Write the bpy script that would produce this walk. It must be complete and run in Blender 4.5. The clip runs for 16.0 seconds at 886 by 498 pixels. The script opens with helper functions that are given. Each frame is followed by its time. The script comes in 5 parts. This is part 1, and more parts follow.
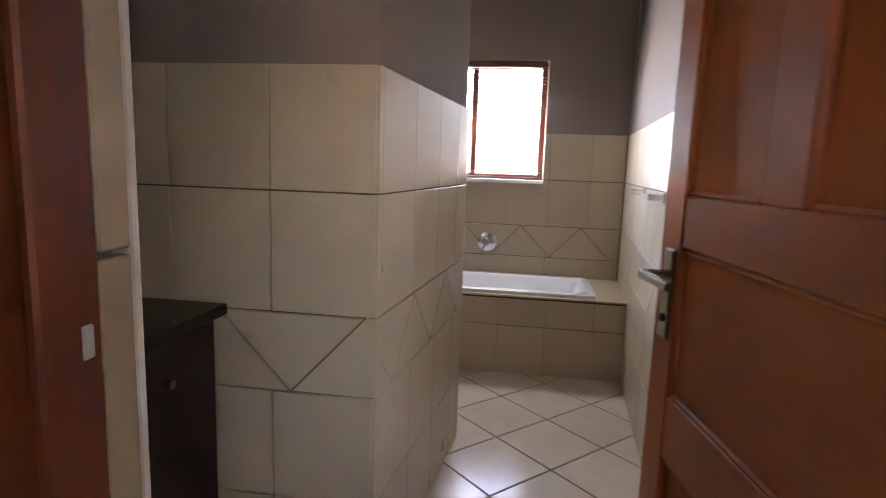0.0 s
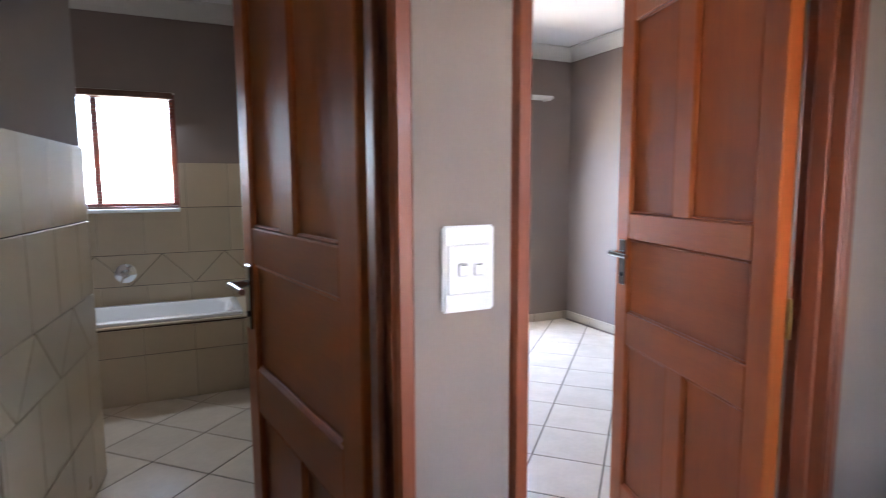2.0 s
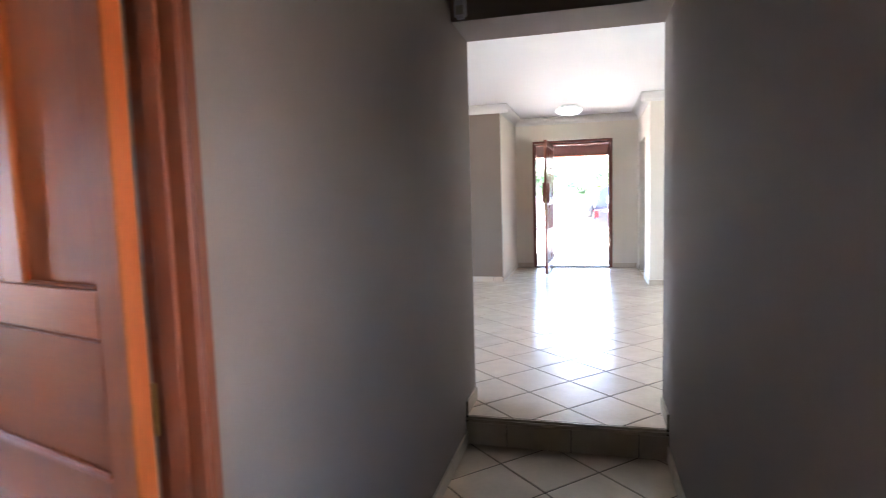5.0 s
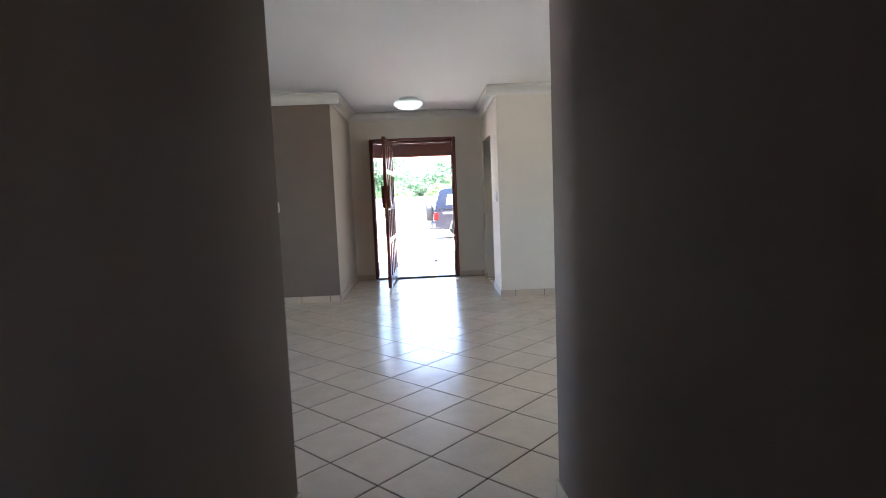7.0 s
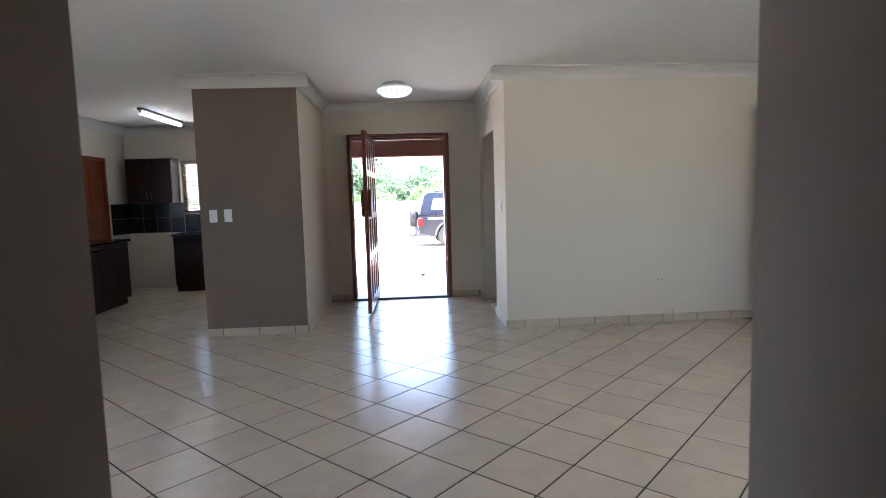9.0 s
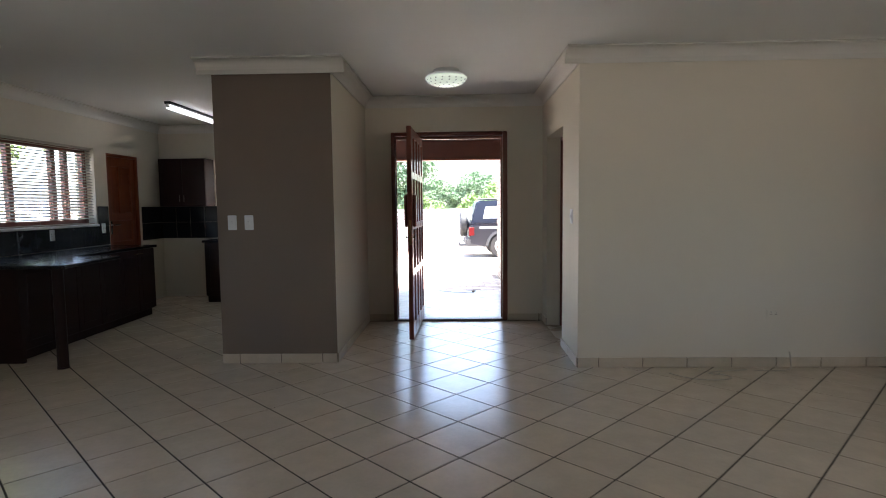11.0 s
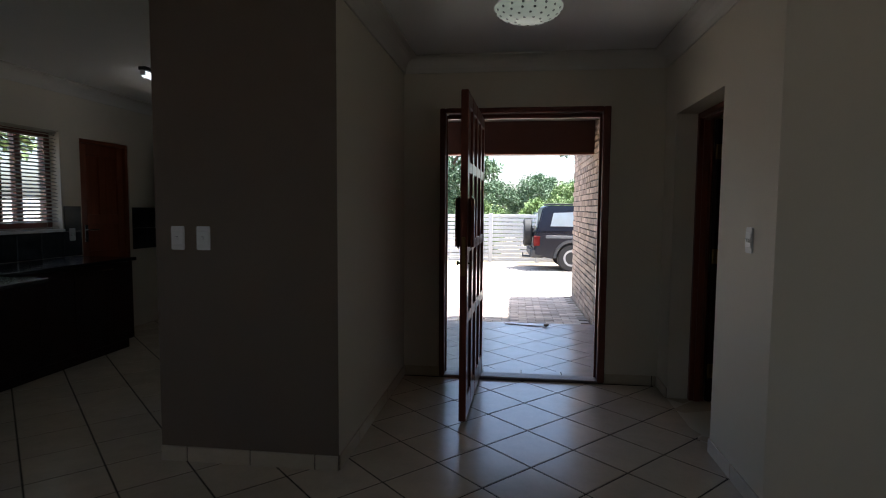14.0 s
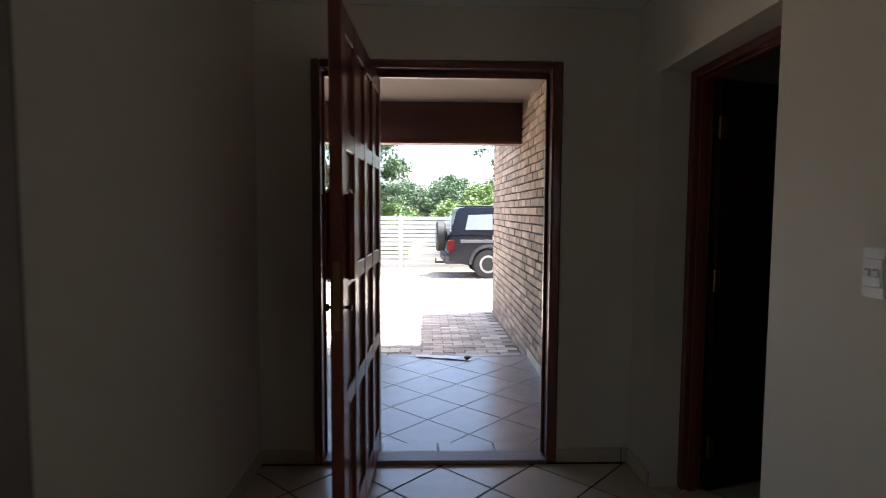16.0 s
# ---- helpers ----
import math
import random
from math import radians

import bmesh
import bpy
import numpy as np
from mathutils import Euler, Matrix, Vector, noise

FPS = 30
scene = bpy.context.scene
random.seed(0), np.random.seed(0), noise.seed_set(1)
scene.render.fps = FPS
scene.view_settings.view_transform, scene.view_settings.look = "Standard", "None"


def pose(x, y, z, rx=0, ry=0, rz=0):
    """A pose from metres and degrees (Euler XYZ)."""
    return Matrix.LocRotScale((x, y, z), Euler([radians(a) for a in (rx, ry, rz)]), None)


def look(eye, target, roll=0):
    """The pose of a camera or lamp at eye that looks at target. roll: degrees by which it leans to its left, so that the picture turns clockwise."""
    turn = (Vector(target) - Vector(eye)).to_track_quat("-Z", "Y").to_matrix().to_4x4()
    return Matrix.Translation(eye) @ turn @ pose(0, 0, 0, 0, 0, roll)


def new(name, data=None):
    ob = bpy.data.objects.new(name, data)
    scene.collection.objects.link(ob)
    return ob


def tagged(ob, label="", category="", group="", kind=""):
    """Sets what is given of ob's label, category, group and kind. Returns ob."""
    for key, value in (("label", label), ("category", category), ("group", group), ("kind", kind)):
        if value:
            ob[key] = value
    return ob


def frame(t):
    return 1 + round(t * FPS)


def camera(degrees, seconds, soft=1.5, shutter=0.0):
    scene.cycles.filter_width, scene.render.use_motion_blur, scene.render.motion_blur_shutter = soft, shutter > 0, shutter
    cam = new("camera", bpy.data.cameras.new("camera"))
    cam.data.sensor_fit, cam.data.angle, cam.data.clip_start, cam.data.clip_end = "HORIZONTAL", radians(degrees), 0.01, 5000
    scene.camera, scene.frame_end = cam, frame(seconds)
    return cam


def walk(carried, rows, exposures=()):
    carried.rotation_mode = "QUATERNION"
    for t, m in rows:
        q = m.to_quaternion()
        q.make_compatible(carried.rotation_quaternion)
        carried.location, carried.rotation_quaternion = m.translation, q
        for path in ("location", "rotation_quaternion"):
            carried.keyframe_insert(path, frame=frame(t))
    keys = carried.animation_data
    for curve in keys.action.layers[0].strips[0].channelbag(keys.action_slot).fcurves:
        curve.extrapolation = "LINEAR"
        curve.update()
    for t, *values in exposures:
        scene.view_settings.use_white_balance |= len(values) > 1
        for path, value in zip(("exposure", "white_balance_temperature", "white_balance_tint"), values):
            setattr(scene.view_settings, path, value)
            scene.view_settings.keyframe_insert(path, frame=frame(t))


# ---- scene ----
cam = camera(76.6, 16.0, soft=0.9, shutter=0.4)
PATH = [
    (0, (-0.096, -3.396, 1.124), (-2.054, -3.676, 0.827), 2.0),
    (0.5, (0.064, -3.359, 1.143), (-1.915, -3.41, 0.859), 1.4),
    (1, (0.217, -3.336, 1.161), (-1.747, -3.082, 0.882), 1.0),
    (1.5, (0.314, -3.313, 1.175), (-1.585, -2.741, 0.913), 0.3),
    (2, (0.364, -3.28, 1.188), (-1.437, -2.439, 0.965), -0.3),
    (2.5, (0.397, -3.227, 1.204), (-1.256, -2.119, 1.008), -0.57),
    (3, (0.392, -3.182, 1.210), (-1.052, -1.810, 1.028), -0.68),
    (3.5, (0.368, -3.120, 1.219), (-0.874, -1.562, 1.042), -1.01),
    (4, (0.332, -3.047, 1.223), (-0.709, -1.347, 1.049), -1.35),
    (4.5, (0.305, -2.960, 1.229), (-0.472, -1.126, 1.055), -1.59),
    (5, (0.293, -2.798, 1.240), (-0.212, -0.872, 1.056), -1.71),
    (7.5, (0.137, -1.348, 1.298), (0.257, 0.638, 1.100), -2.10),
    (8, (0.100, -0.971, 1.329), (0.263, 1.012, 1.132), -1.78),
    (10.5, (0.121, 0.264, 1.289), (0.117, 2.258, 1.124), -0.96),
    (11, (0.109, 0.534, 1.314), (0.056, 2.527, 1.156), -0.64),
    (11.5, (0.086, 0.782, 1.378), (-0.059, 2.771, 1.222), -0.40),
    (12, (0.056, 1.065, 1.392), (-0.156, 3.048, 1.242), -0.13),
    (12.5, (0.041, 1.378, 1.397), (-0.192, 3.358, 1.240), 0.03),
    (13, (0.035, 1.747, 1.360), (-0.221, 3.725, 1.214), 0.26),
    (13.5, (-0.008, 2.109, 1.350), (-0.277, 4.085, 1.202), 0.34),
    (14, (-0.030, 2.445, 1.346), (-0.286, 4.424, 1.200), 0.39),
    (14.5, (-0.035, 2.802, 1.343), (-0.264, 4.784, 1.205), 0.47),
    (15, (-0.055, 3.155, 1.355), (-0.210, 5.144, 1.222), 0.54),
    (15.5, (-0.060, 3.515, 1.342), (-0.112, 5.510, 1.212), 0.55),
    (16, (-0.028, 3.905, 1.351), (0.026, 5.899, 1.213), 0.31),
]
ROWS = [(t, look(eye, target, roll)) for t, eye, target, roll in PATH]
EXPOSURES = [(0.0, 6.5, 6200, 22), (0.5, 6.65, 6150, 20), (1.2, 7.1, 5850, 18), (2.0, 6.05, 5600, 14), (2.5, 5.75, 5500, 14), (3.0, 5.75, 5450, 13), (3.5, 6.2, 5450, 14), (4.0, 6.7, 5500, 15), (5.0, 6.2, 5600, 15),
             (7.3, 4.75, 5600, 12), (8.2, 4.75, 5600, 12), (10.4, 4.1, 6000, 12), (11.0, 3.8, 6150, 12), (12.0, 3.0, 6150, 12), (13.0, 2.4, 6050, 11),
             (14.0, 2.0, 6000, 10), (15.0, 2.05, 6000, 10), (16.0, 2.4, 6150, 11)]
walk(cam, ROWS, EXPOSURES)

# ---- light ----
SUN = Vector((0.36, 0.05, 1.0)).normalized()
world = bpy.data.worlds.new("sky")
scene.world = world
world.use_nodes = True
wn = world.node_tree.nodes
sky = wn.new("ShaderNodeTexSky")
sky.sky_type = "NISHITA"
sky.sun_disc = False
sky.sun_elevation = math.asin(SUN.z)
sky.sun_rotation = math.atan2(SUN.x, SUN.y)
sky.dust_density = 3.5
wn["Background"].inputs["Strength"].default_value = 0.15
world.node_tree.links.new(sky.outputs[0], wn["Background"].inputs[0])


def lamp(name, kind, m, energy, color=(1, 1, 1), size=(1, 1)):
    data = bpy.data.lights.new(name, kind)
    data.energy, data.color = energy, color
    if kind == "AREA":
        data.shape, data.size, data.size_y = "RECTANGLE", size[0], size[1]
    ob = new(name, data)
    ob.matrix_world = m
    return ob


sun = lamp("sun", "SUN", look(SUN * 30, (0, 0, 0)), 5.0, (1.0, 0.95, 0.87))
sun.data.angle = radians(0.6)
DAY = (0.93, 0.97, 1.0)
lamp("daylight_bedroom", "AREA", look((-4.30, -0.9, 1.05), (-2.0, -0.9, -0.2)), 0.7, DAY, (1.1, 1.6))
lamp("daylight_bathroom", "AREA", look((-4.32, -3.66, 1.45), (-2.2, -3.4, 0.0)), 0.45, DAY, (0.65, 0.75))
lamp("daylight_kitchen", "AREA", look((-4.32, 6.3, 1.58), (0, 6.3, 0.9)), 0.02, DAY, (1.7, 0.8))
# Fill lamps in two added living room windows that stay out of view.
lamp("fill_living_south", "AREA", look((2.6, 0.42, 1.48), (2.6, 4.0, 0.0)), 0.8, DAY, (1.35, 1.0))
lamp("fill_living_west", "AREA", look((-4.30, 1.30, 1.48), (-1.0, 3.0, 0.0)), 0.7, DAY, (1.35, 1.0))

# ---- materials ----
MATS = {}


def mat(name, color, rough=0.6, metal=0.0, dark=0.75, scale=6.0, fine=80.0, bump=0.1, per_object=0.0, emit=0.0, stretch=None, spec=0.5, per_island=0.0, coat=0.0):
    """A surface with variation at two scales; per_object varies alike pieces."""
    m = bpy.data.materials.new(name)
    m.use_nodes = True
    nt = m.node_tree
    n, l = nt.nodes, nt.links
    b = n["Principled BSDF"]
    b.inputs["Roughness"].default_value = rough
    b.inputs["Metallic"].default_value = metal
    b.inputs["Specular IOR Level"].default_value = spec
    b.inputs["Coat Weight"].default_value = coat
    b.inputs["Coat Roughness"].default_value = 0.12
    co = n.new("ShaderNodeTexCoord")
    mp = n.new("ShaderNodeMapping")
    if stretch:
        mp.inputs["Scale"].default_value = stretch
    l.new(co.outputs["Object"], mp.inputs[0])
    big = n.new("ShaderNodeTexNoise")
    big.inputs["Scale"].default_value, big.inputs["Detail"].default_value = scale, 4
    small = n.new("ShaderNodeTexNoise")
    small.inputs["Scale"].default_value, small.inputs["Detail"].default_value = fine, 3
    l.new(mp.outputs[0], big.inputs[0])
    l.new(mp.outputs[0], small.inputs[0])
    if per_object:
        info = n.new("ShaderNodeObjectInfo")
        shift = n.new("ShaderNodeVectorMath")
        shift.operation = "ADD"
        mul = n.new("ShaderNodeMath")
        mul.operation = "MULTIPLY"
        mul.inputs[1].default_value = 37.0
        l.new(info.outputs["Random"], mul.inputs[0])
        l.new(mp.outputs[0], shift.inputs[0])
        l.new(mul.outputs[0], shift.inputs[1])
        l.new(shift.outputs[0], big.inputs[0])
    mix = n.new("ShaderNodeMix")
    mix.data_type = "RGBA"
    avg = n.new("ShaderNodeMath")
    avg.operation = "ADD"
    half = n.new("ShaderNodeMath")
    half.operation = "MULTIPLY"
    half.inputs[1].default_value = 0.45
    l.new(small.outputs[0], half.inputs[0])
    l.new(big.outputs[0], avg.inputs[0])
    l.new(half.outputs[0], avg.inputs[1])
    ramp = n.new("ShaderNodeMapRange")
    ramp.inputs["From Min"].default_value, ramp.inputs["From Max"].default_value = 0.36, 1.10
    l.new(avg.outputs[0], ramp.inputs[0])
    l.new(ramp.outputs[0], mix.inputs[0])
    c = Vector(color)
    mix.inputs[6].default_value = (*(c * dark), 1)
    mix.inputs[7].default_value = (*[min(v * (2 - dark) ** 0.5, 0.95) for v in c], 1)
    out = mix.outputs[2]
    for amount, node, socket in ((per_object, "ShaderNodeObjectInfo", "Random"), (per_island, "ShaderNodeNewGeometry", "Random Per Island")):
        if amount:
            src = n.new(node)
            rng = n.new("ShaderNodeMapRange")
            rng.inputs["To Min"].default_value, rng.inputs["To Max"].default_value = 1 - amount, 1 + amount
            l.new(src.outputs[socket], rng.inputs[0])
            hsv = n.new("ShaderNodeHueSaturation")
            l.new(rng.outputs[0], hsv.inputs["Value"])
            l.new(out, hsv.inputs["Color"])
            out = hsv.outputs[0]
    l.new(out, b.inputs["Base Color"])
    rr = n.new("ShaderNodeMapRange")
    rr.inputs["To Min"].default_value, rr.inputs["To Max"].default_value = max(rough - 0.07, 0.02), min(rough + 0.09, 1)
    l.new(big.outputs[0], rr.inputs[0])
    l.new(rr.outputs[0], b.inputs["Roughness"])
    if bump:
        bp = n.new("ShaderNodeBump")
        bp.inputs["Strength"].default_value, bp.inputs["Distance"].default_value = bump, 0.004
        l.new(avg.outputs[0], bp.inputs["Height"])
        l.new(bp.outputs[0], b.inputs["Normal"])
    if emit:
        b.inputs["Emission Color"].default_value = (*color, 1)
        b.inputs["Emission Strength"].default_value = emit
    MATS[name] = m
    return m


TAUPE = mat("taupe wall paint", (0.245, 0.196, 0.166), 0.8, dark=0.94, scale=1.2, fine=160, bump=0.12)
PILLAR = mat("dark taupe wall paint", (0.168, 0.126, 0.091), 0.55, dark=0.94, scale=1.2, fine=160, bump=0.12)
CREAM = mat("cream wall paint", (0.63, 0.575, 0.47), 0.6, dark=0.95, scale=1.0, fine=160, bump=0.12)
WHITE = mat("white ceiling paint", (0.78, 0.78, 0.76), 0.75, dark=0.96, scale=1.0, fine=120, bump=0.06)
CORNICE = mat("cornice plaster", (0.62, 0.60, 0.55), 0.7, dark=0.96, scale=1.0, fine=120, bump=0.05)
TRIM = mat("white gloss paint", (0.80, 0.80, 0.78), 0.4, dark=0.95, bump=0.03)
TILE = mat("beige glazed floor tile", (0.66, 0.57, 0.45), 0.20, dark=0.86, scale=7, fine=38, bump=0.22, per_object=0.05, spec=0.5)
TILE_REST = mat("beige glazed floor tile rest", (0.66, 0.57, 0.45), 0.20, dark=0.86, scale=7, fine=38, bump=0.22, per_island=0.05)
WTILE = mat("beige glazed wall tile", (0.50, 0.415, 0.29), 0.30, dark=0.93, scale=5.0, fine=45, bump=0.0, per_object=0.06)
SKIRT = mat("beige skirting tile", (0.52, 0.44, 0.33), 0.3, dark=0.85, scale=9, fine=50, bump=0.06, per_object=0.07)
GROUT = mat("dark grout", (0.04, 0.031, 0.024), 0.9, dark=0.7, scale=14, fine=120)
GROUT_IN = mat("brown grout", (0.10, 0.075, 0.055), 0.9, dark=0.7, scale=14, fine=120)
WOOD = mat("orange meranti wood", (0.46, 0.110, 0.023), 0.38, dark=0.76, scale=2.2, fine=30, bump=0.05, stretch=(7, 7, 0.6), per_object=0.10, coat=0.06, spec=0.32)
WOOD_H = mat("orange meranti rail wood", (0.47, 0.114, 0.023), 0.38, dark=0.76, scale=2.2, fine=30, bump=0.05, stretch=(0.6, 7, 7), per_object=0.10, coat=0.06, spec=0.32)
DARKWOOD = mat("dark red stained wood", (0.17, 0.036, 0.017), 0.33, dark=0.6, scale=3.0, fine=22, bump=0.1, stretch=(9, 9, 0.7), per_object=0.10, coat=0.3)
FRAMEWOOD = mat("brown door frame wood", (0.20, 0.047, 0.015), 0.45, dark=0.65, scale=3.0, fine=22, bump=0.10, stretch=(9, 9, 0.6), per_object=0.08, coat=0.04, spec=0.35)
SILLWOOD = mat("worn grey threshold wood", (0.24, 0.19, 0.18), 0.45, dark=0.6, scale=5, fine=40, bump=0.2, stretch=(0.6, 9, 9))
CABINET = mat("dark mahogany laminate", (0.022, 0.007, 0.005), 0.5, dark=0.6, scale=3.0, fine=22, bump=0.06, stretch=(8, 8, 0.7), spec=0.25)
GRANITE = mat("black granite", (0.018, 0.018, 0.022), 0.18, dark=0.4, scale=60, fine=240, bump=0.02)
SPLASH = mat("black glazed tile", (0.022, 0.025, 0.03), 0.22, dark=0.7, scale=8, fine=60, bump=0.05, per_object=0.1)
CHROME = mat("chrome", (0.72, 0.72, 0.72), 0.16, 1.0, dark=0.9, bump=0.0)
BRASS = mat("worn brass", (0.30, 0.19, 0.075), 0.4, 1.0, dark=0.7, bump=0.04)
PLASTIC = mat("white plastic", (0.70, 0.71, 0.72), 0.35, dark=0.97, bump=0.0)
ENAMEL = mat("white bath enamel", (0.84, 0.85, 0.85), 0.12, dark=0.98, bump=0.0, coat=0.4)
BLACKP = mat("black rubber", (0.02, 0.02, 0.02), 0.7, dark=0.7, fine=60, bump=0.15)
SLAT = mat("cream blind slat", (0.42, 0.38, 0.31), 0.5, dark=0.9, bump=0.02)
SLATW = mat("brown wooden blind slat", (0.12, 0.055, 0.028), 0.5, dark=0.8, bump=0.02)
LIGHTGLASS = mat("frosted lamp glass", (0.78, 0.86, 0.70), 0.35, dark=0.95, bump=0.0, emit=0.05)
DOTS = mat("grey dots on lamp glass", (0.30, 0.34, 0.27), 0.4, bump=0.0)
TUBE = mat("fluorescent tube", (0.95, 0.98, 1.0), 0.3, bump=0.0, emit=0.35)
BRICK = mat("brown face brick", (0.40, 0.295, 0.22), 0.85, dark=0.6, scale=12, fine=90, bump=0.4, per_object=0.30)
BRICK_REST = mat("brown face brick rest", (0.40, 0.295, 0.22), 0.85, dark=0.6, scale=12, fine=90, bump=0.4, per_island=0.30)
MORTAR = mat("brick mortar", (0.06, 0.046, 0.037), 0.95, dark=0.7, scale=14, fine=90, bump=0.3)
PAVER = mat("pinkish clay paver", (0.52, 0.45, 0.375), 0.85, dark=0.65, scale=10, fine=70, bump=0.4, per_object=0.32)
PAVER_REST = mat("pinkish clay paver rest", (0.52, 0.45, 0.375), 0.85, dark=0.65, scale=10, fine=70, bump=0.4, per_island=0.2)
SAND = mat("sandy joint and soil", (0.26, 0.21, 0.15), 0.95, dark=0.6, scale=3, fine=60, bump=0.4)
PTILE = mat("grey patio tile", (0.34, 0.30, 0.29), 0.22, dark=0.8, scale=6, fine=45, bump=0.15, per_object=0.05)
GROUT_P = mat("pale porch grout", (0.31, 0.275, 0.265), 0.9, dark=0.7, scale=14, fine=120)
LOCK = mat("dark tarnished lock metal", (0.10, 0.065, 0.03), 0.45, 0.8, dark=0.6, bump=0.04)
BEAM = mat("dark red fascia paint", (0.055, 0.014, 0.011), 0.5, dark=0.8, scale=4, fine=60, bump=0.08)
FENCE = mat("white painted concrete", (0.60, 0.59, 0.56), 0.7, dark=0.85, scale=5, fine=60, bump=0.15)
CARPAINT = mat("dark blue car paint", (0.004, 0.006, 0.014), 0.3, 0.0, dark=0.8, bump=0.0, coat=0.1, spec=0.35)
# Pale base colour carries the sky's brightness on the car windows.
CARGLASS = mat("car window with sky painted in", (0.50, 0.58, 0.62), 0.06, dark=0.9, bump=0.0, spec=0.9)
CARTRIM = mat("grey car plastic", (0.045, 0.047, 0.05), 0.55, dark=0.8, bump=0.05)
RIM = mat("silver wheel paint", (0.36, 0.37, 0.38), 0.35, 0.3, dark=0.9, bump=0.0)
STRIPE = mat("grey moulding", (0.13, 0.14, 0.15), 0.4, dark=0.9, bump=0.0)
RED = mat("red lamp lens", (0.10, 0.003, 0.004), 0.15, dark=0.8, bump=0.0)
BARK = mat("brown bark", (0.11, 0.08, 0.055), 0.95, dark=0.6, scale=8, fine=50, bump=0.5)
LEAF_A = mat("dark green leaves", (0.085, 0.15, 0.07), 0.6, dark=0.6, scale=1.2, fine=12, bump=0.0, per_island=0.3)
LEAF_B = mat("bright green leaves", (0.17, 0.26, 0.08), 0.6, dark=0.6, scale=1.2, fine=12, bump=0.0, per_island=0.28)
GLASS = bpy.data.materials.new("window glass")
GLASS.use_nodes = True
gb = GLASS.node_tree.nodes["Principled BSDF"]
gb.inputs["Transmission Weight"].default_value, gb.inputs["Roughness"].default_value, gb.inputs["IOR"].default_value = 1.0, 0.0, 1.02

# ---- building blocks ----


def box(bm, x0, x1, y0, y1, z0, z1, bevel=0.0, seg=1, m=None):
    verts = bmesh.ops.create_cube(bm, size=1.0)["verts"]
    for v in verts:
        v.co = Vector(((x0 + x1) / 2 + v.co.x * (x1 - x0), (y0 + y1) / 2 + v.co.y * (y1 - y0), (z0 + z1) / 2 + v.co.z * (z1 - z0)))
    if bevel:
        edges = list({e for v in verts for e in v.link_edges})
        verts = bmesh.ops.bevel(bm, geom=edges, offset=bevel, segments=seg, affect="EDGES", clamp_overlap=True)["verts"]
    if m is not None:
        bmesh.ops.transform(bm, matrix=m, verts=[v for v in verts if v.is_valid])
    return verts


def cyl(bm, p, q, r, r2=None, n=14):
    p, q = Vector(p), Vector(q)
    m = Matrix.Translation((p + q) / 2) @ (q - p).to_track_quat("Z", "Y").to_matrix().to_4x4()
    return bmesh.ops.create_cone(bm, cap_ends=True, segments=n, radius1=r, radius2=r if r2 is None else r2, depth=(q - p).length, matrix=m)["verts"]


def lathe(bm, profile, n=24, m=Matrix()):
    """A turned body from (radius, height) pairs."""
    rings = []
    for r, z in profile:
        rings.append([bm.verts.new(m @ Vector((r * math.cos(a * math.tau / n), r * math.sin(a * math.tau / n), z))) for a in range(n)])
    for a, b in zip(rings, rings[1:]):
        for i in range(n):
            bm.faces.new((a[i], a[(i + 1) % n], b[(i + 1) % n], b[i]))
    bm.faces.new(rings[0][::-1])
    bm.faces.new(rings[-1])


def prism(bm, poly, axis, a, b):
    """A closed outline, given in the other two axes, pulled out from a to b along axis."""
    def at(u, v, w):
        return {"x": (w, u, v), "y": (u, w, v), "z": (u, v, w)}[axis]
    lo = [bm.verts.new(at(u, v, a)) for u, v in poly]
    hi = [bm.verts.new(at(u, v, b)) for u, v in poly]
    k = len(poly)
    bm.faces.new(lo)
    bm.faces.new(hi[::-1])
    for i in range(k):
        bm.faces.new((lo[i], hi[i], hi[(i + 1) % k], lo[(i + 1) % k]))
    bmesh.ops.recalc_face_normals(bm, faces=bm.faces)


def mesh_of(name, bm, material, smooth=False):
    me = bpy.data.meshes.new(name)
    bmesh.ops.recalc_face_normals(bm, faces=bm.faces)
    bm.to_mesh(me)
    bm.free()
    me.materials.append(material)
    if smooth:
        for p in me.polygons:
            p.use_smooth = True
        me.set_sharp_from_angle(angle=radians(40))
    return me


def part(name, bm, material, parent, label="", smooth=False):
    ob = new(name, mesh_of(name, bm, material, smooth))
    ob.parent = parent
    return tagged(ob, label)


def thing(name, m, label, category, group="", kind=""):
    ob = new(name)
    ob.empty_display_size = 0.1
    ob.matrix_world = m if isinstance(m, Matrix) else Matrix.Translation(m)
    return tagged(ob, label, category, group, kind)


def solid(name, bm, material, label, category, kind="structure", smooth=False):
    return tagged(new(name, mesh_of(name, bm, material, smooth)), label, category, "", kind)


def boxed(*args, **kw):
    bm = bmesh.new()
    box(bm, *args, **kw)
    return bm


def wall(name, axis, a0, a1, b0, b1, z0, z1, material, label, holes=()):
    """A wall a0..a1 thick along axis, b0..b1 long; holes (b, b, z, z) go through it."""
    bm = bmesh.new()

    def put(u0, u1, w0, w1):
        if u1 - u0 > 1e-4 and w1 - w0 > 1e-4:
            if axis == "x":
                box(bm, a0, a1, u0, u1, w0, w1)
            else:
                box(bm, u0, u1, a0, a1, w0, w1)
    at = b0
    for h0, h1, k0, k1 in sorted(holes):
        put(at, h0, z0, z1)
        put(h0, h1, z0, k0)
        put(h0, h1, k1, z1)
        at = h1
    put(at, b1, z0, z1)
    return solid(name, bm, material, label, "wall")


FL, CE, TOP = -0.165, 2.50, 2.62

